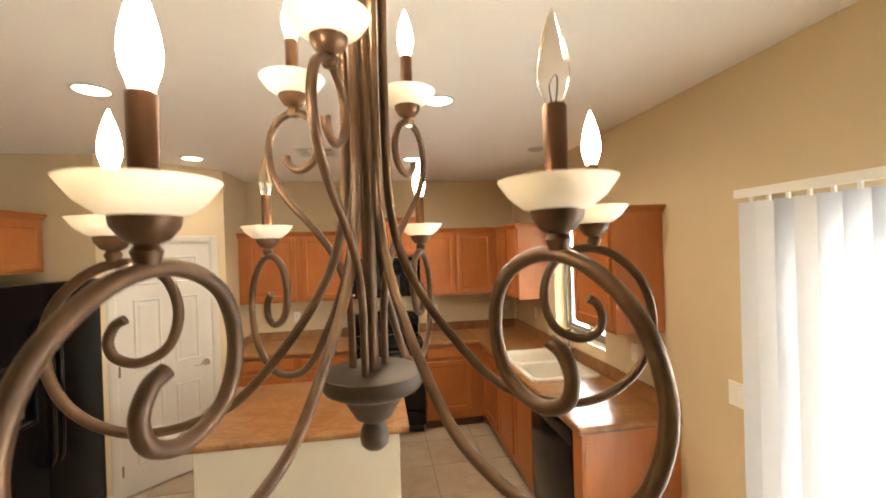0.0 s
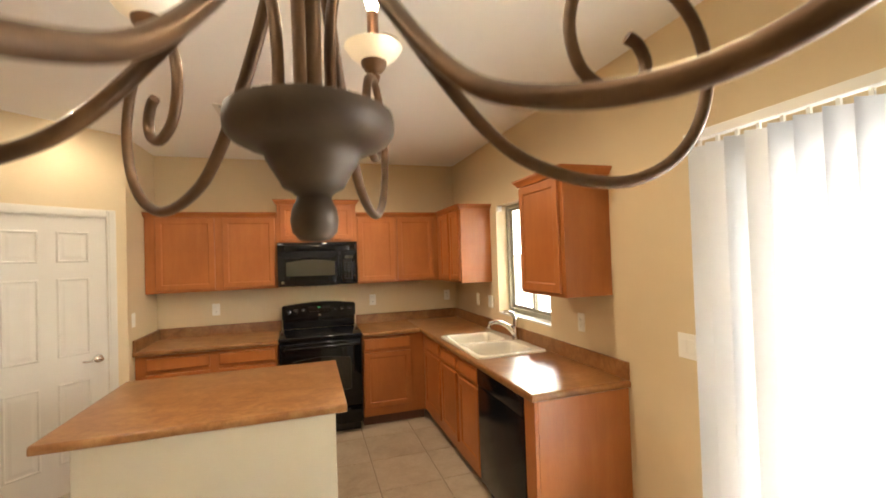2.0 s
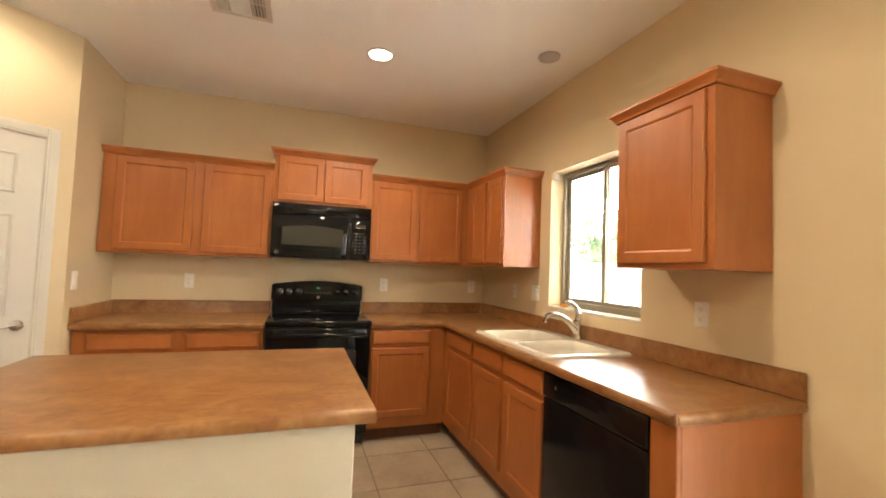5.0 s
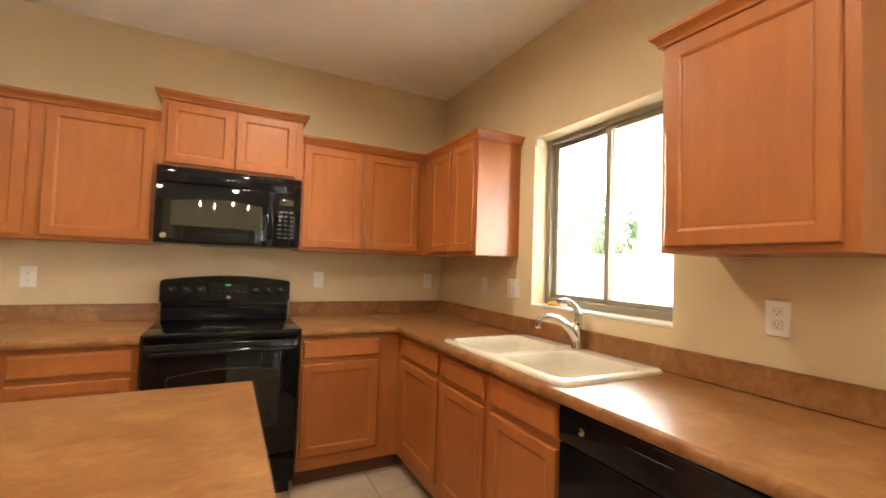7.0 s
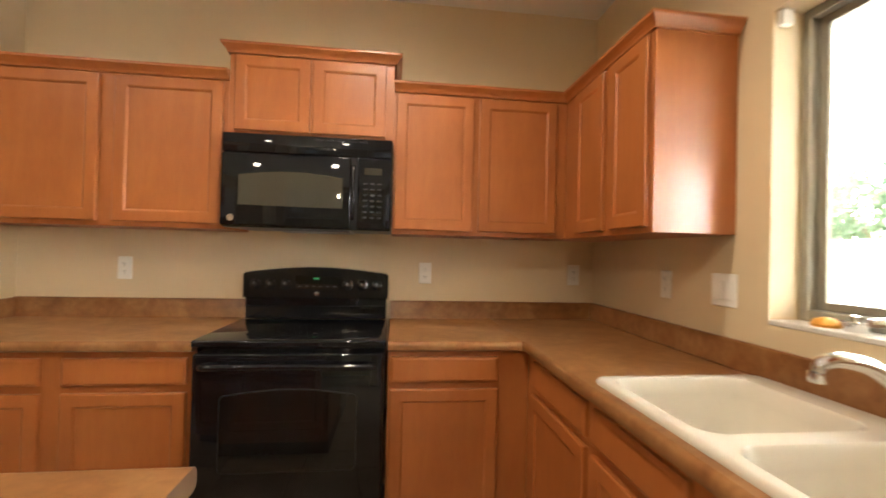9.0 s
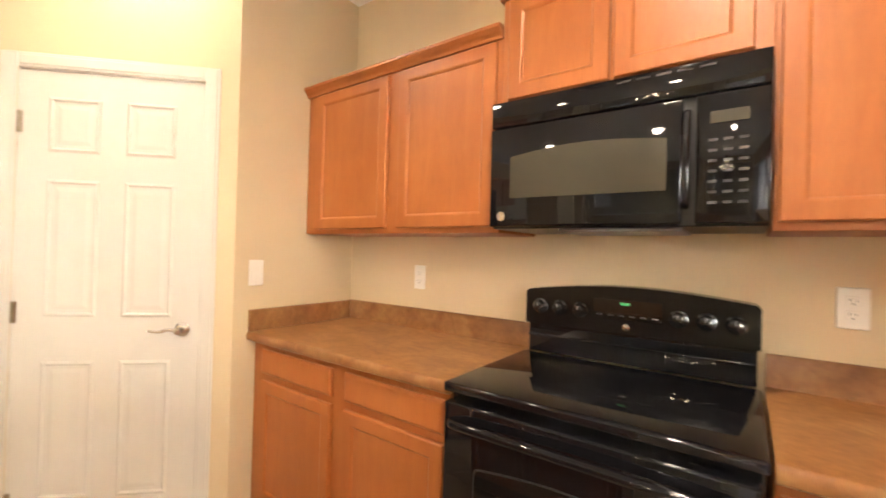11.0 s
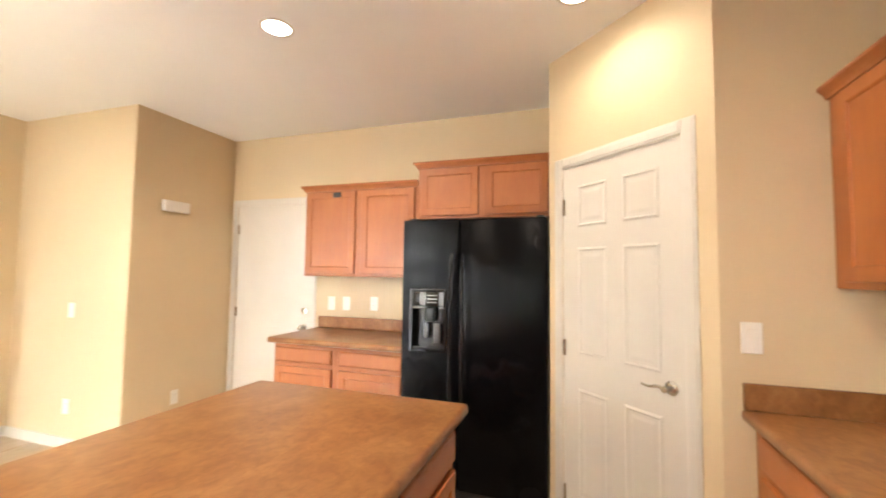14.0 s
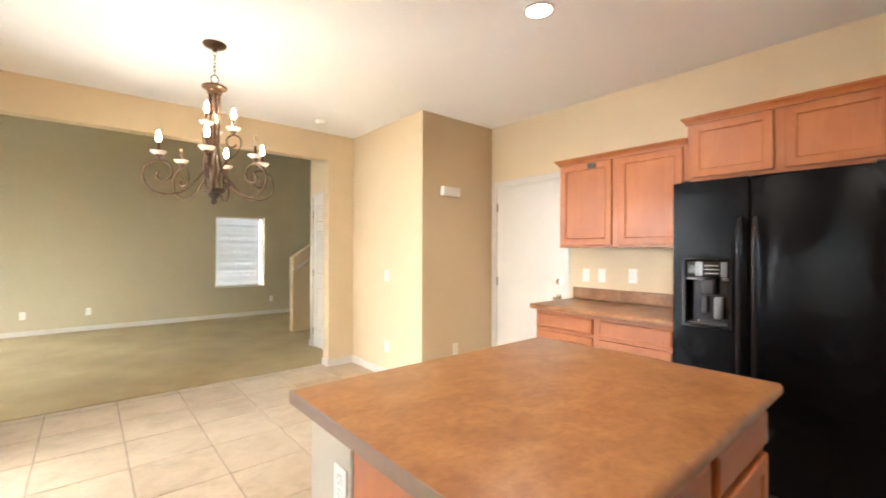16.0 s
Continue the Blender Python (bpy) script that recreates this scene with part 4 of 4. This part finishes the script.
for x, host in ((SPLIT - 0.035, fz), (SPLIT + 0.035, fd)):
    part("handle", tube(smooth_line([(x, 0.0, 0.62), (x, -0.045, 0.64), (x, -0.058, 0.80), (x, -0.060, 1.08), (x, -0.058, 1.36), (x, -0.045, 1.50), (x, 0.0, 1.52)]), 0.013, 10), BLACK, host, "black vertical handle", None, True)
dp = part("dispenser_frame", boxes((0.052, -0.010, 0.905, 0.070, 0.01, 1.30), (0.284, -0.010, 0.905, 0.302, 0.01, 1.30), (0.07, -0.010, 1.288, 0.284, 0.01, 1.30), (0.07, -0.014, 0.905, 0.284, 0.062, 0.925), bevel=0.003), BLACK, fz, "black dispenser surround")
part("dispenser_head", boxes((0.072, 0.0, 1.19, 0.282, 0.06, 1.286), bevel=0.008, seg=2), KNOB_BLACK, fz, "gloss black dispenser controls", None, True)
for x0, x1 in ((0.121, 0.158), (0.247, 0.279)):
    part("dispenser_key", boxes((x0, -0.004, 1.196, x1, 0.001, 1.280), bevel=0.002), DISPENSER, fz, "silver dispenser key")
for k in range(3):
    part("key_mark", boxes((0.168, -0.0015, 1.212 + 0.022 * k, 0.236, 0.0005, 1.218 + 0.022 * k)), GREY, fz)
for x0, x1 in ((0.074, 0.166), (0.252, 0.280)):
    part("dispenser_lip", boxes((x0, -0.005, 1.176, x1, 0.05, 1.189), bevel=0.002), DISPENSER, fz, "silver dispenser lip")
part("dispenser_chute", boxes((0.150, 0.012, 1.09, 0.215, 0.05, 1.186), bevel=0.012, seg=2), BLACK_PLASTIC, fz, "", None, True)
part("dispenser_paddle", boxes((0.205, 0.028, 0.956, 0.250, 0.042, 1.080), bevel=0.006, seg=2), DISPENSER, fz, "silver dispenser paddle", None, True)
part("dispenser_paddle", boxes((0.140, 0.036, 0.985, 0.168, 0.048, 1.080), bevel=0.005, seg=2), DARK_GREY, fz, "dark grey dispenser paddle", None, True)
part("drip_tray", boxes((0.076, 0.004, 0.925, 0.280, 0.056, 0.931), bevel=0.002), DARK_GREY, fz, "dark grey drip tray")
for x in (0.03, FW - 0.07):
    part("hinge_cover", boxes((x, 0.03, FH, x + 0.05, 0.12, FH + 0.016), bevel=0.005), BLACK_PLASTIC, fr)

# ---- sink and faucet ----
sk = thing("kitchen_sink", "almond double-bowl drop-in kitchen sink", "sink", pose(1.385, 3.645, TOP))
HX, HY = 0.268, 0.438


def ring(hx, hy, r, z, cx=0.0, cy=0.0, n=6):
    out = []
    for sx, sy, a0 in ((1, 1, 0), (-1, 1, 90), (-1, -1, 180), (1, -1, 270)):
        for k in range(n + 1):
            a = radians(a0 + 90 * k / n)
            out.append((cx + sx * (hx - r) + r * math.cos(a), cy + sy * (hy - r) + r * math.sin(a), z))
    return out


def loft(loops, close=True):
    bm = bmesh.new()
    rows = [[bm.verts.new(v) for v in l] for l in loops]
    for a, b in zip(rows, rows[1:]):
        for i in range(len(a)):
            j = (i + 1) % len(a)
            bm.faces.new((a[i], a[j], b[j], b[i]))
    if close:
        bm.faces.new(rows[-1])
    return bm


bowls = ((-0.03, -0.215, 0.205, 0.190), (-0.03, 0.215, 0.205, 0.190))
bm = bmesh.new()
outer = [bm.verts.new(v) for v in ring(HX - 0.012, HY - 0.012, 0.03, 0.016)]
oe = [bm.edges.new((outer[i], outer[(i + 1) % len(outer)])) for i in range(len(outer))]
for cx, cy, hx, hy in bowls:
    vs = [bm.verts.new(v) for v in ring(hx, hy, 0.06, 0.016, cx, cy)]
    oe += [bm.edges.new((vs[i], vs[(i + 1) % len(vs)])) for i in range(len(vs))]
bmesh.ops.triangle_fill(bm, edges=oe, use_beauty=True)
rims = [ring(HX, HY, 0.04, 0.0), ring(HX, HY, 0.04, 0.006), ring(HX - 0.004, HY - 0.004, 0.037, 0.013), ring(HX - 0.012, HY - 0.012, 0.03, 0.016)]
rows = [[bm.verts.new(v) for v in l] for l in rims]
for a, b in zip(rows, rows[1:]):
    for i in range(len(a)):
        j = (i + 1) % len(a)
        bm.faces.new((a[i], a[j], b[j], b[i]))
bmesh.ops.remove_doubles(bm, verts=bm.verts, dist=0.0002)
part("rim", bm, SINK, sk, "", None, True)
for cx, cy, hx, hy in bowls:
    part("bowl", loft([ring(hx, hy, 0.06, 0.016, cx, cy), ring(hx - 0.006, hy - 0.006, 0.058, 0.008, cx, cy), ring(hx - 0.012, hy - 0.012, 0.056, -0.03, cx, cy), ring(hx - 0.02, hy - 0.02, 0.055, -0.15, cx, cy),
                       ring(hx - 0.035, hy - 0.035, 0.05, -0.178, cx, cy), ring(hx - 0.07, hy - 0.07, 0.04, -0.185, cx, cy)]), SINK, sk, "", None, True)
    part("drain", lathe([(0.0, 0.0), (0.02, 0.0), (0.024, 0.003), (0.042, 0.004), (0.045, 0.0)], 24, False), CHROME, sk, "chrome drain", Matrix.Translation((cx, cy, -0.185)), True)

fc = thing("faucet", "chrome single-lever kitchen faucet on the sink", "faucet", pose(1.622, 3.645, TOP + 0.016))
part("base", lathe([(0.0, 0.0), (0.030, 0.0), (0.030, 0.006), (0.026, 0.012), (0.025, 0.07), (0.027, 0.075), (0.026, 0.115), (0.0, 0.118)], 24), CHROME, fc, "", pose(0, 0, 0, 0, -4, 0), True)
part("spout", tube(smooth_line([(-0.012, 0.0, 0.05), (-0.05, 0.004, 0.095), (-0.11, 0.014, 0.135), (-0.17, 0.022, 0.148), (-0.205, 0.028, 0.140), (-0.215, 0.030, 0.120)]), 0.014, 12, (0.022, 0.013)), CHROME, fc, "chrome spout", None, True)
part("aerator", lathe([(0.0, 0.0), (0.014, 0.0), (0.0155, 0.006), (0.0155, 0.022), (0.0, 0.024)], 16), CHROME, fc, "", Matrix.Translation((-0.216, 0.030, 0.100)), True)
part("lever_handle", tube(smooth_line([(0.0, 0.0, 0.115), (0.004, 0.002, 0.16), (-0.015, 0.012, 0.20), (-0.045, 0.025, 0.222), (-0.085, 0.035, 0.222)]), 0.012, 10, (0.022, 0.009)), CHROME, fc, "chrome lever handle", None, True)

yl = thing("sink_stopper", "small yellow rubber item on the window sill", "stopper", pose(RIGHT + 0.055, 3.945, SILL + 0.004))
part("body", lathe([(0.0, 0.0), (0.034, 0.0), (0.036, 0.008), (0.028, 0.020), (0.012, 0.026), (0.0, 0.027)], 18), YELLOW, yl, "", None, True)
st = thing("sink_strainer", "chrome sink strainer lying on the window sill", "strainer", pose(RIGHT + 0.05, 3.865, SILL + 0.004))
part("body", lathe([(0.0, 0.0), (0.025, 0.0), (0.030, 0.022), (0.038, 0.026), (0.038, 0.029), (0.008, 0.028), (0.008, 0.042), (0.0, 0.044)], 20), CHROME, st, "", None, True)


# ---- wall plates ----
def plate(m, gangs=1, kind="outlet"):
    w = 0.07 + 0.046 * (gangs - 1)
    if kind == "outlet":
        p = thing("outlet", "white plastic wall outlet", "outlet", m, "wall plates")
    else:
        p = thing("light_switch", "white plastic %s rocker switch plate" % ("single" if gangs == 1 else "multi-gang"), "light switch", m, "wall plates")
    part("cover_plate", boxes((-w / 2, -0.006, -0.058, w / 2, 0.0, 0.058), bevel=0.003), PLATE, p)
    for g in range(gangs):
        x = (g - (gangs - 1) / 2) * 0.046
        if kind == "outlet":
            for z in (-0.02, 0.02):
                f = part("socket", boxes((x - 0.015, -0.0085, z - 0.014, x + 0.015, -0.0055, z + 0.014), bevel=0.002), PLATE, p)
                part("slot", boxes((x - 0.008, -0.009, z - 0.001, x - 0.006, -0.0083, z + 0.008), (x + 0.005, -0.009, z - 0.001, x + 0.007, -0.0083, z + 0.006), (x - 0.002, -0.009, z - 0.010, x + 0.002, -0.0083, z - 0.006)), SLOT, f)
        else:
            part("rocker", boxes((x - 0.016, -0.0095, -0.033, x + 0.016, -0.0055, 0.033), bevel=0.002), PLATE, p)
    return p


def on_back(x, z):
    return pose(x, BACK, z)


def on_right(y, z):
    return pose(RIGHT, y, z, 0, 0, -90)


def on_left(x, y, z):
    return pose(x, y, z, 0, 0, 90)


plate(on_back(-0.845, 1.165)), plate(on_back(0.702, 1.166)), plate(on_back(1.565, 1.17))
plate(on_right(4.56, 1.17)), plate(on_right(4.245, 1.173), 2, "switch"), plate(on_right(2.855, 1.17)), plate(on_right(2.065, 1.17), 2, "switch"), plate(on_right(2.04, 0.42))
plate(on_left(-1.35, 4.66, 1.175), 1, "switch")
plate(on_left(LEFT, 1.967, 1.125), 1, "switch"), plate(on_left(LEFT, 2.117, 1.128), 1, "switch"), plate(on_left(LEFT, 2.385, 1.135))
plate(on_left(-1.743, 0.211, 1.069), 1, "switch"), plate(on_left(-1.743, 0.215, 0.32))
plate(pose(-2.17, 0.82, 0.34, 0, 0, 180))
plate(pose(0.152, 2.93, 0.70, 0, 0, 90))
for x in (1.428, 0.663, -2.246):
    plate(pose(x, -5.0, 0.317, 0, 0, 180))

al = thing("chime_box", "white plastic door chime box on the wall", "door chime", pose(-2.08, 0.82, 1.925, 0, 0, 180))
part("cover", boxes((-0.115, -0.05, -0.045, 0.115, -0.004, 0.045), bevel=0.008, seg=2), PLATE, al, "", None, True)
part("mount", boxes((-0.105, -0.006, -0.04, 0.105, 0.0, 0.04)), PLATE, al)

# ---- ceiling fittings ----
vt = thing("ceiling_vent", "white metal ceiling register with louvres", "air vent", pose(-0.387, 3.785, CEIL))
part("frame", boxes((-0.15, -0.15, -0.008, -0.118, 0.15, -0.0005), (0.118, -0.15, -0.008, 0.15, 0.15, -0.0005), (-0.118, -0.15, -0.008, 0.118, -0.118, -0.0005), (-0.118, 0.118, -0.008, 0.118, 0.15, -0.0005), bevel=0.002), WHITE, vt)
# No duct is cut; a dark plate gives the shade behind the louvres.
part("backing", boxes((-0.118, -0.118, -0.002, 0.118, 0.118, -0.0008)), SLOT, vt, "dark plate standing in for the shade of the duct")
fin = part("slat", boxes((-0.0012, -0.048, -0.012, 0.0012, 0.048, 0.004)), WHITE, vt, "", pose(-0.108, -0.058, -0.008, 0, 42, 0))
for row in (-0.058, 0.058):
    for k in range(4):
        for side in (-1, 1):
            if (row, k, side) != (-0.058, 0, -1):
                share(fin, vt, pose(side * (0.108 - 0.015 * k), row, -0.008, 0, -42 * side, 0))
long = part("slat", boxes((-0.050, -0.0012, -0.012, 0.050, 0.0012, 0.004)), WHITE, vt, "", pose(0, -0.09, -0.008, 40))
for k in range(1, 7):
    share(long, vt, pose(0, -0.09 + 0.03 * k, -0.008, 40))
part("divider", boxes((-0.058, -0.118, -0.010, -0.052, 0.118, -0.002), (0.052, -0.118, -0.010, 0.058, 0.118, -0.002)), WHITE, vt)
part("divider", boxes((-0.118, -0.005, -0.010, -0.058, 0.005, -0.002), (0.058, -0.005, -0.010, 0.118, 0.005, -0.002)), WHITE, vt)

v2 = thing("ceiling_speaker_cap", "small round grey ceiling cap", "ceiling cap", pose(1.378, 3.66, CEIL))
part("cover", lathe([(0.068, -0.0005), (0.066, -0.008), (0.05, -0.014), (0.0, -0.016)], 24, False), CAPGREY, v2, "", None, True)
sd = thing("smoke_detector", "white plastic smoke detector on the ceiling", "smoke detector", pose(-1.165, -0.14, CEIL))
part("base", lathe([(0.066, -0.0005), (0.066, -0.012), (0.0, -0.012)], 28, False), PLATE, sd, "", None, True)
part("cover", lathe([(0.060, -0.012), (0.057, -0.032), (0.045, -0.040), (0.0, -0.042)], 28, False), PLATE, sd, "", None, True)

# ---- chandelier ----
ch = thing("chandelier", "bronze nine-light scroll chandelier with alabaster cups, lit", "chandelier", pose(0.054, 0.940, CEIL))
part("canopy", lathe([(0.0, -0.048), (0.012, -0.047), (0.016, -0.034), (0.045, -0.026), (0.066, -0.014), (0.070, -0.004), (0.070, -0.0005)], 28, False), BRONZE, ch, "", None, True)
link = None
for k in range(6):
    m = pose(0, 0, -0.062 - k * 0.024, 0, 0, 90 * (k % 2))
    if link is None:
        pts = [Vector((0.008 * math.cos(a), 0, 0.0165 * math.sin(a))) for a in [2 * math.pi * i / 16 for i in range(16)]]
        link = part("chain_link", tube(pts, 0.0022, 6, closed=True), BRONZE, ch, "", m, True)
    else:
        share(link, ch, m)
pts = [Vector((0.022 * math.cos(a), 0, -0.228 + 0.026 * math.sin(a))) for a in [2 * math.pi * i / 24 for i in range(24)]]
part("top_loop", tube(pts, 0.0035, 8, closed=True), BRONZE, ch, "", None, True)
part("top_plate", lathe([(0.0, -0.252), (0.010, -0.254), (0.014, -0.264), (0.062, -0.270), (0.074, -0.278), (0.074, -0.288), (0.060, -0.298), (0.046, -0.306), (0.044, -0.322), (0.0, -0.325)], 32), BRONZE, ch, "", None, True)
part("stem", lathe([(0.0, -0.32), (0.009, -0.32), (0.009, -0.942), (0.0, -0.942)], 12), BRONZE, ch, "", None, True)
part("hub", lathe([(0.0, -0.939), (0.061, -0.939), (0.0655, -0.941), (0.0668, -0.948), (0.0660, -0.956), (0.0620, -0.962), (0.052, -0.967), (0.043, -0.970), (0.0375, -0.974), (0.036, -0.979), (0.032, -0.986), (0.027, -0.994), (0.0240, -1.000), (0.0170, -1.0035), (0.0138, -1.007), (0.0142, -1.010), (0.0176, -1.017), (0.0190, -1.026), (0.0176, -1.036), (0.012, -1.042), (0.0, -1.044)], 40), HUB_BRONZE, ch, "", None, True)
LOWER = [(0.030, 2.355), (0.027, 2.20), (0.026, 2.05), (0.030, 1.95), (0.045, 1.88), (0.075, 1.82), (0.117, 1.762), (0.155, 1.720), (0.190, 1.697), (0.2415, 1.682), (0.290, 1.682), (0.335, 1.702), (0.365, 1.738), (0.377, 1.790), (0.362, 1.842), (0.325, 1.877), (0.283, 1.886), (0.2445, 1.867), (0.231, 1.825), (0.243, 1.784), (0.275, 1.766), (0.301, 1.773), (0.309, 1.792), (0.302, 1.811), (0.290, 1.819)]
UPPER = [(0.030, 1.733), (0.032, 1.82), (0.048, 1.875), (0.082, 1.92), (0.128, 1.965), (0.155, 2.005), (0.162, 2.045), (0.148, 2.078), (0.115, 2.090), (0.086, 2.076), (0.074, 2.046), (0.084, 2.018), (0.108, 2.008), (0.126, 2.018), (0.130, 2.030)]


def slim(profile, across=0.87, up=1.04):
    return [(a * across, b * up) for a, b in profile]


def candle(arm, r, z, lit):
    """Holder, cup, sleeve and bulb at the top of an arm; z is the cup's rim."""
    at = Matrix.Translation((r, 0, z - CEIL))
    part("cup_holder", lathe(slim([(0.0, -0.056), (0.008, -0.055), (0.011, -0.047), (0.008, -0.043), (0.015, -0.040), (0.022, -0.032), (0.023, -0.026), (0.0, -0.024)]), 18), BRONZE, arm, "", at, True)
    part("cup", lathe(slim([(0.018, -0.027), (0.029, -0.0245), (0.041, -0.0165), (0.0495, -0.0065), (0.0510, -0.0045), (0.0485, -0.0045), (0.040, -0.0135), (0.028, -0.0205), (0.010, -0.0225)]), 28, False), ALABASTER, arm, "cream alabaster glass cup", at, True)
    part("candle_sleeve", lathe(slim([(0.010, -0.024), (0.0105, 0.048), (0.0085, 0.050), (0.0, 0.050)]), 14), SLEEVE, arm, "dark bronze candle sleeve", at, True)
    shape = [(0.0, 0.049), (0.0075, 0.050), (0.0095, 0.055), (0.0130, 0.064), (0.0142, 0.073), (0.0130, 0.084), (0.0100, 0.096), (0.0062, 0.107), (0.0028, 0.115), (0.0008, 0.119), (0.0, 0.1195)]
    b = part("bulb", lathe(slim(shape), 18), BULB if lit else BULB_CLEAR, arm, "glowing flame-shaped bulb" if lit else "clear unlit flame-shaped bulb", at, True)
    if not lit:
        part("filament", tube(smooth_line([(0.001, 0, 0.05), (0.003, 0, 0.066), (0, 0.002, 0.074), (-0.003, 0, 0.066), (-0.001, 0, 0.05)]), 0.0006, 5), GREY, arm, "", at)


for tier, line, thick, r, z, turns in (("arm", LOWER, 0.0061, 0.300, 1.946, ((-61, 0), (-7, 1), (71, 1), (128, 0), (181, 1), (-116, 1))), ("upper_arm", UPPER, 0.0052, 0.115, 2.142, ((56, 1), (150, 1), (-106, 1)))):
    first = None
    for a, lit in turns:
        m = pose(0, 0, 0, 0, 0, a)
        if first is None:
            first = arm = part(tier, tube(smooth_line([(p, 0, q - CEIL) for p, q in line], 6), thick, 14), BRONZE, ch, "bronze scroll arm", m, True)
        else:
            arm = share(first, ch, m)
        candle(arm, r, z, lit)

# ---- living room stair ----
sw = structure("wall_stair", prism([(-1.87, 0.0), (-1.87, 1.215), (-3.6, 2.40), (-3.6, 0.0)], -2.91, -2.79, "y"), PAINT, "tan stair knee wall with sloped top", "wall")
hr = thing("handrail", "white painted stair handrail on the knee wall", "handrail", pose(-1.86, -2.74, 0))
part("rail", tube(smooth_line([(0.0, 0.0, 1.02), (-0.08, 0, 1.045), (-0.20, 0.0, 1.13), (-1.6, 0, 2.10)]), 0.022, 10), WHITE, hr, "", None, True)
for x, z in ((-0.2, 1.11), (-1.2, 1.80)):
    part("bracket", tube([Vector((x, 0, z)), Vector((x, -0.03, z - 0.03)), Vector((x, -0.052, z - 0.03))], 0.006, 6), NICKEL, hr)
for k in range(6):
    structure("stair_step", boxes((-2.15 - 0.27 * (k + 1), -2.79 + 0.0, 0.004, -2.15 - 0.27 * k, -1.70, 0.175 * (k + 1)), bevel=0.012), CARPET, "carpeted stair step", "stair")

# ---- floor tiles ----
P, GAP = 0.457, 0.006
tile = None
nx0, ny0 = 0.478, 4.44
for i in range(-7, 3):
    for j in range(-12, 2):
        x0, y0 = nx0 + P * i, ny0 + P * j
        if y0 + P < -0.70 or x0 + P < LEFT:
            continue
        ax, bx = max(x0, LEFT) + GAP / 2, min(x0 + P, RIGHT) - GAP / 2
        ay, by = max(y0, -0.70) + GAP / 2, min(y0 + P, BACK) - GAP / 2
        if bx - ax < 0.02 or by - ay < 0.02:
            continue
        whole = bx - ax > P - GAP - 0.001 and by - ay > P - GAP - 0.001
        if whole and tile:
            share(tile, floor, Matrix.Translation((ax, ay, 0)))
        else:
            bm = bmesh.new()
            w, d, e = bx - ax, by - ay, 0.004
            loops = [[bm.verts.new(v) for v in ((o, o, z), (w - o, o, z), (w - o, d - o, z), (o, d - o, z))] for o, z in ((0, -0.012), (0, -0.0015), (e, 0.0))]
            for a, b in zip(loops, loops[1:]):
                for k in range(4):
                    bm.faces.new((a[k], a[(k + 1) % 4], b[(k + 1) % 4], b[k]))
            bm.faces.new(loops[-1])
            t_ = part("tile", bm, TILE, floor, "", Matrix.Translation((ax, ay, 0)))
            if whole:
                tile = t_
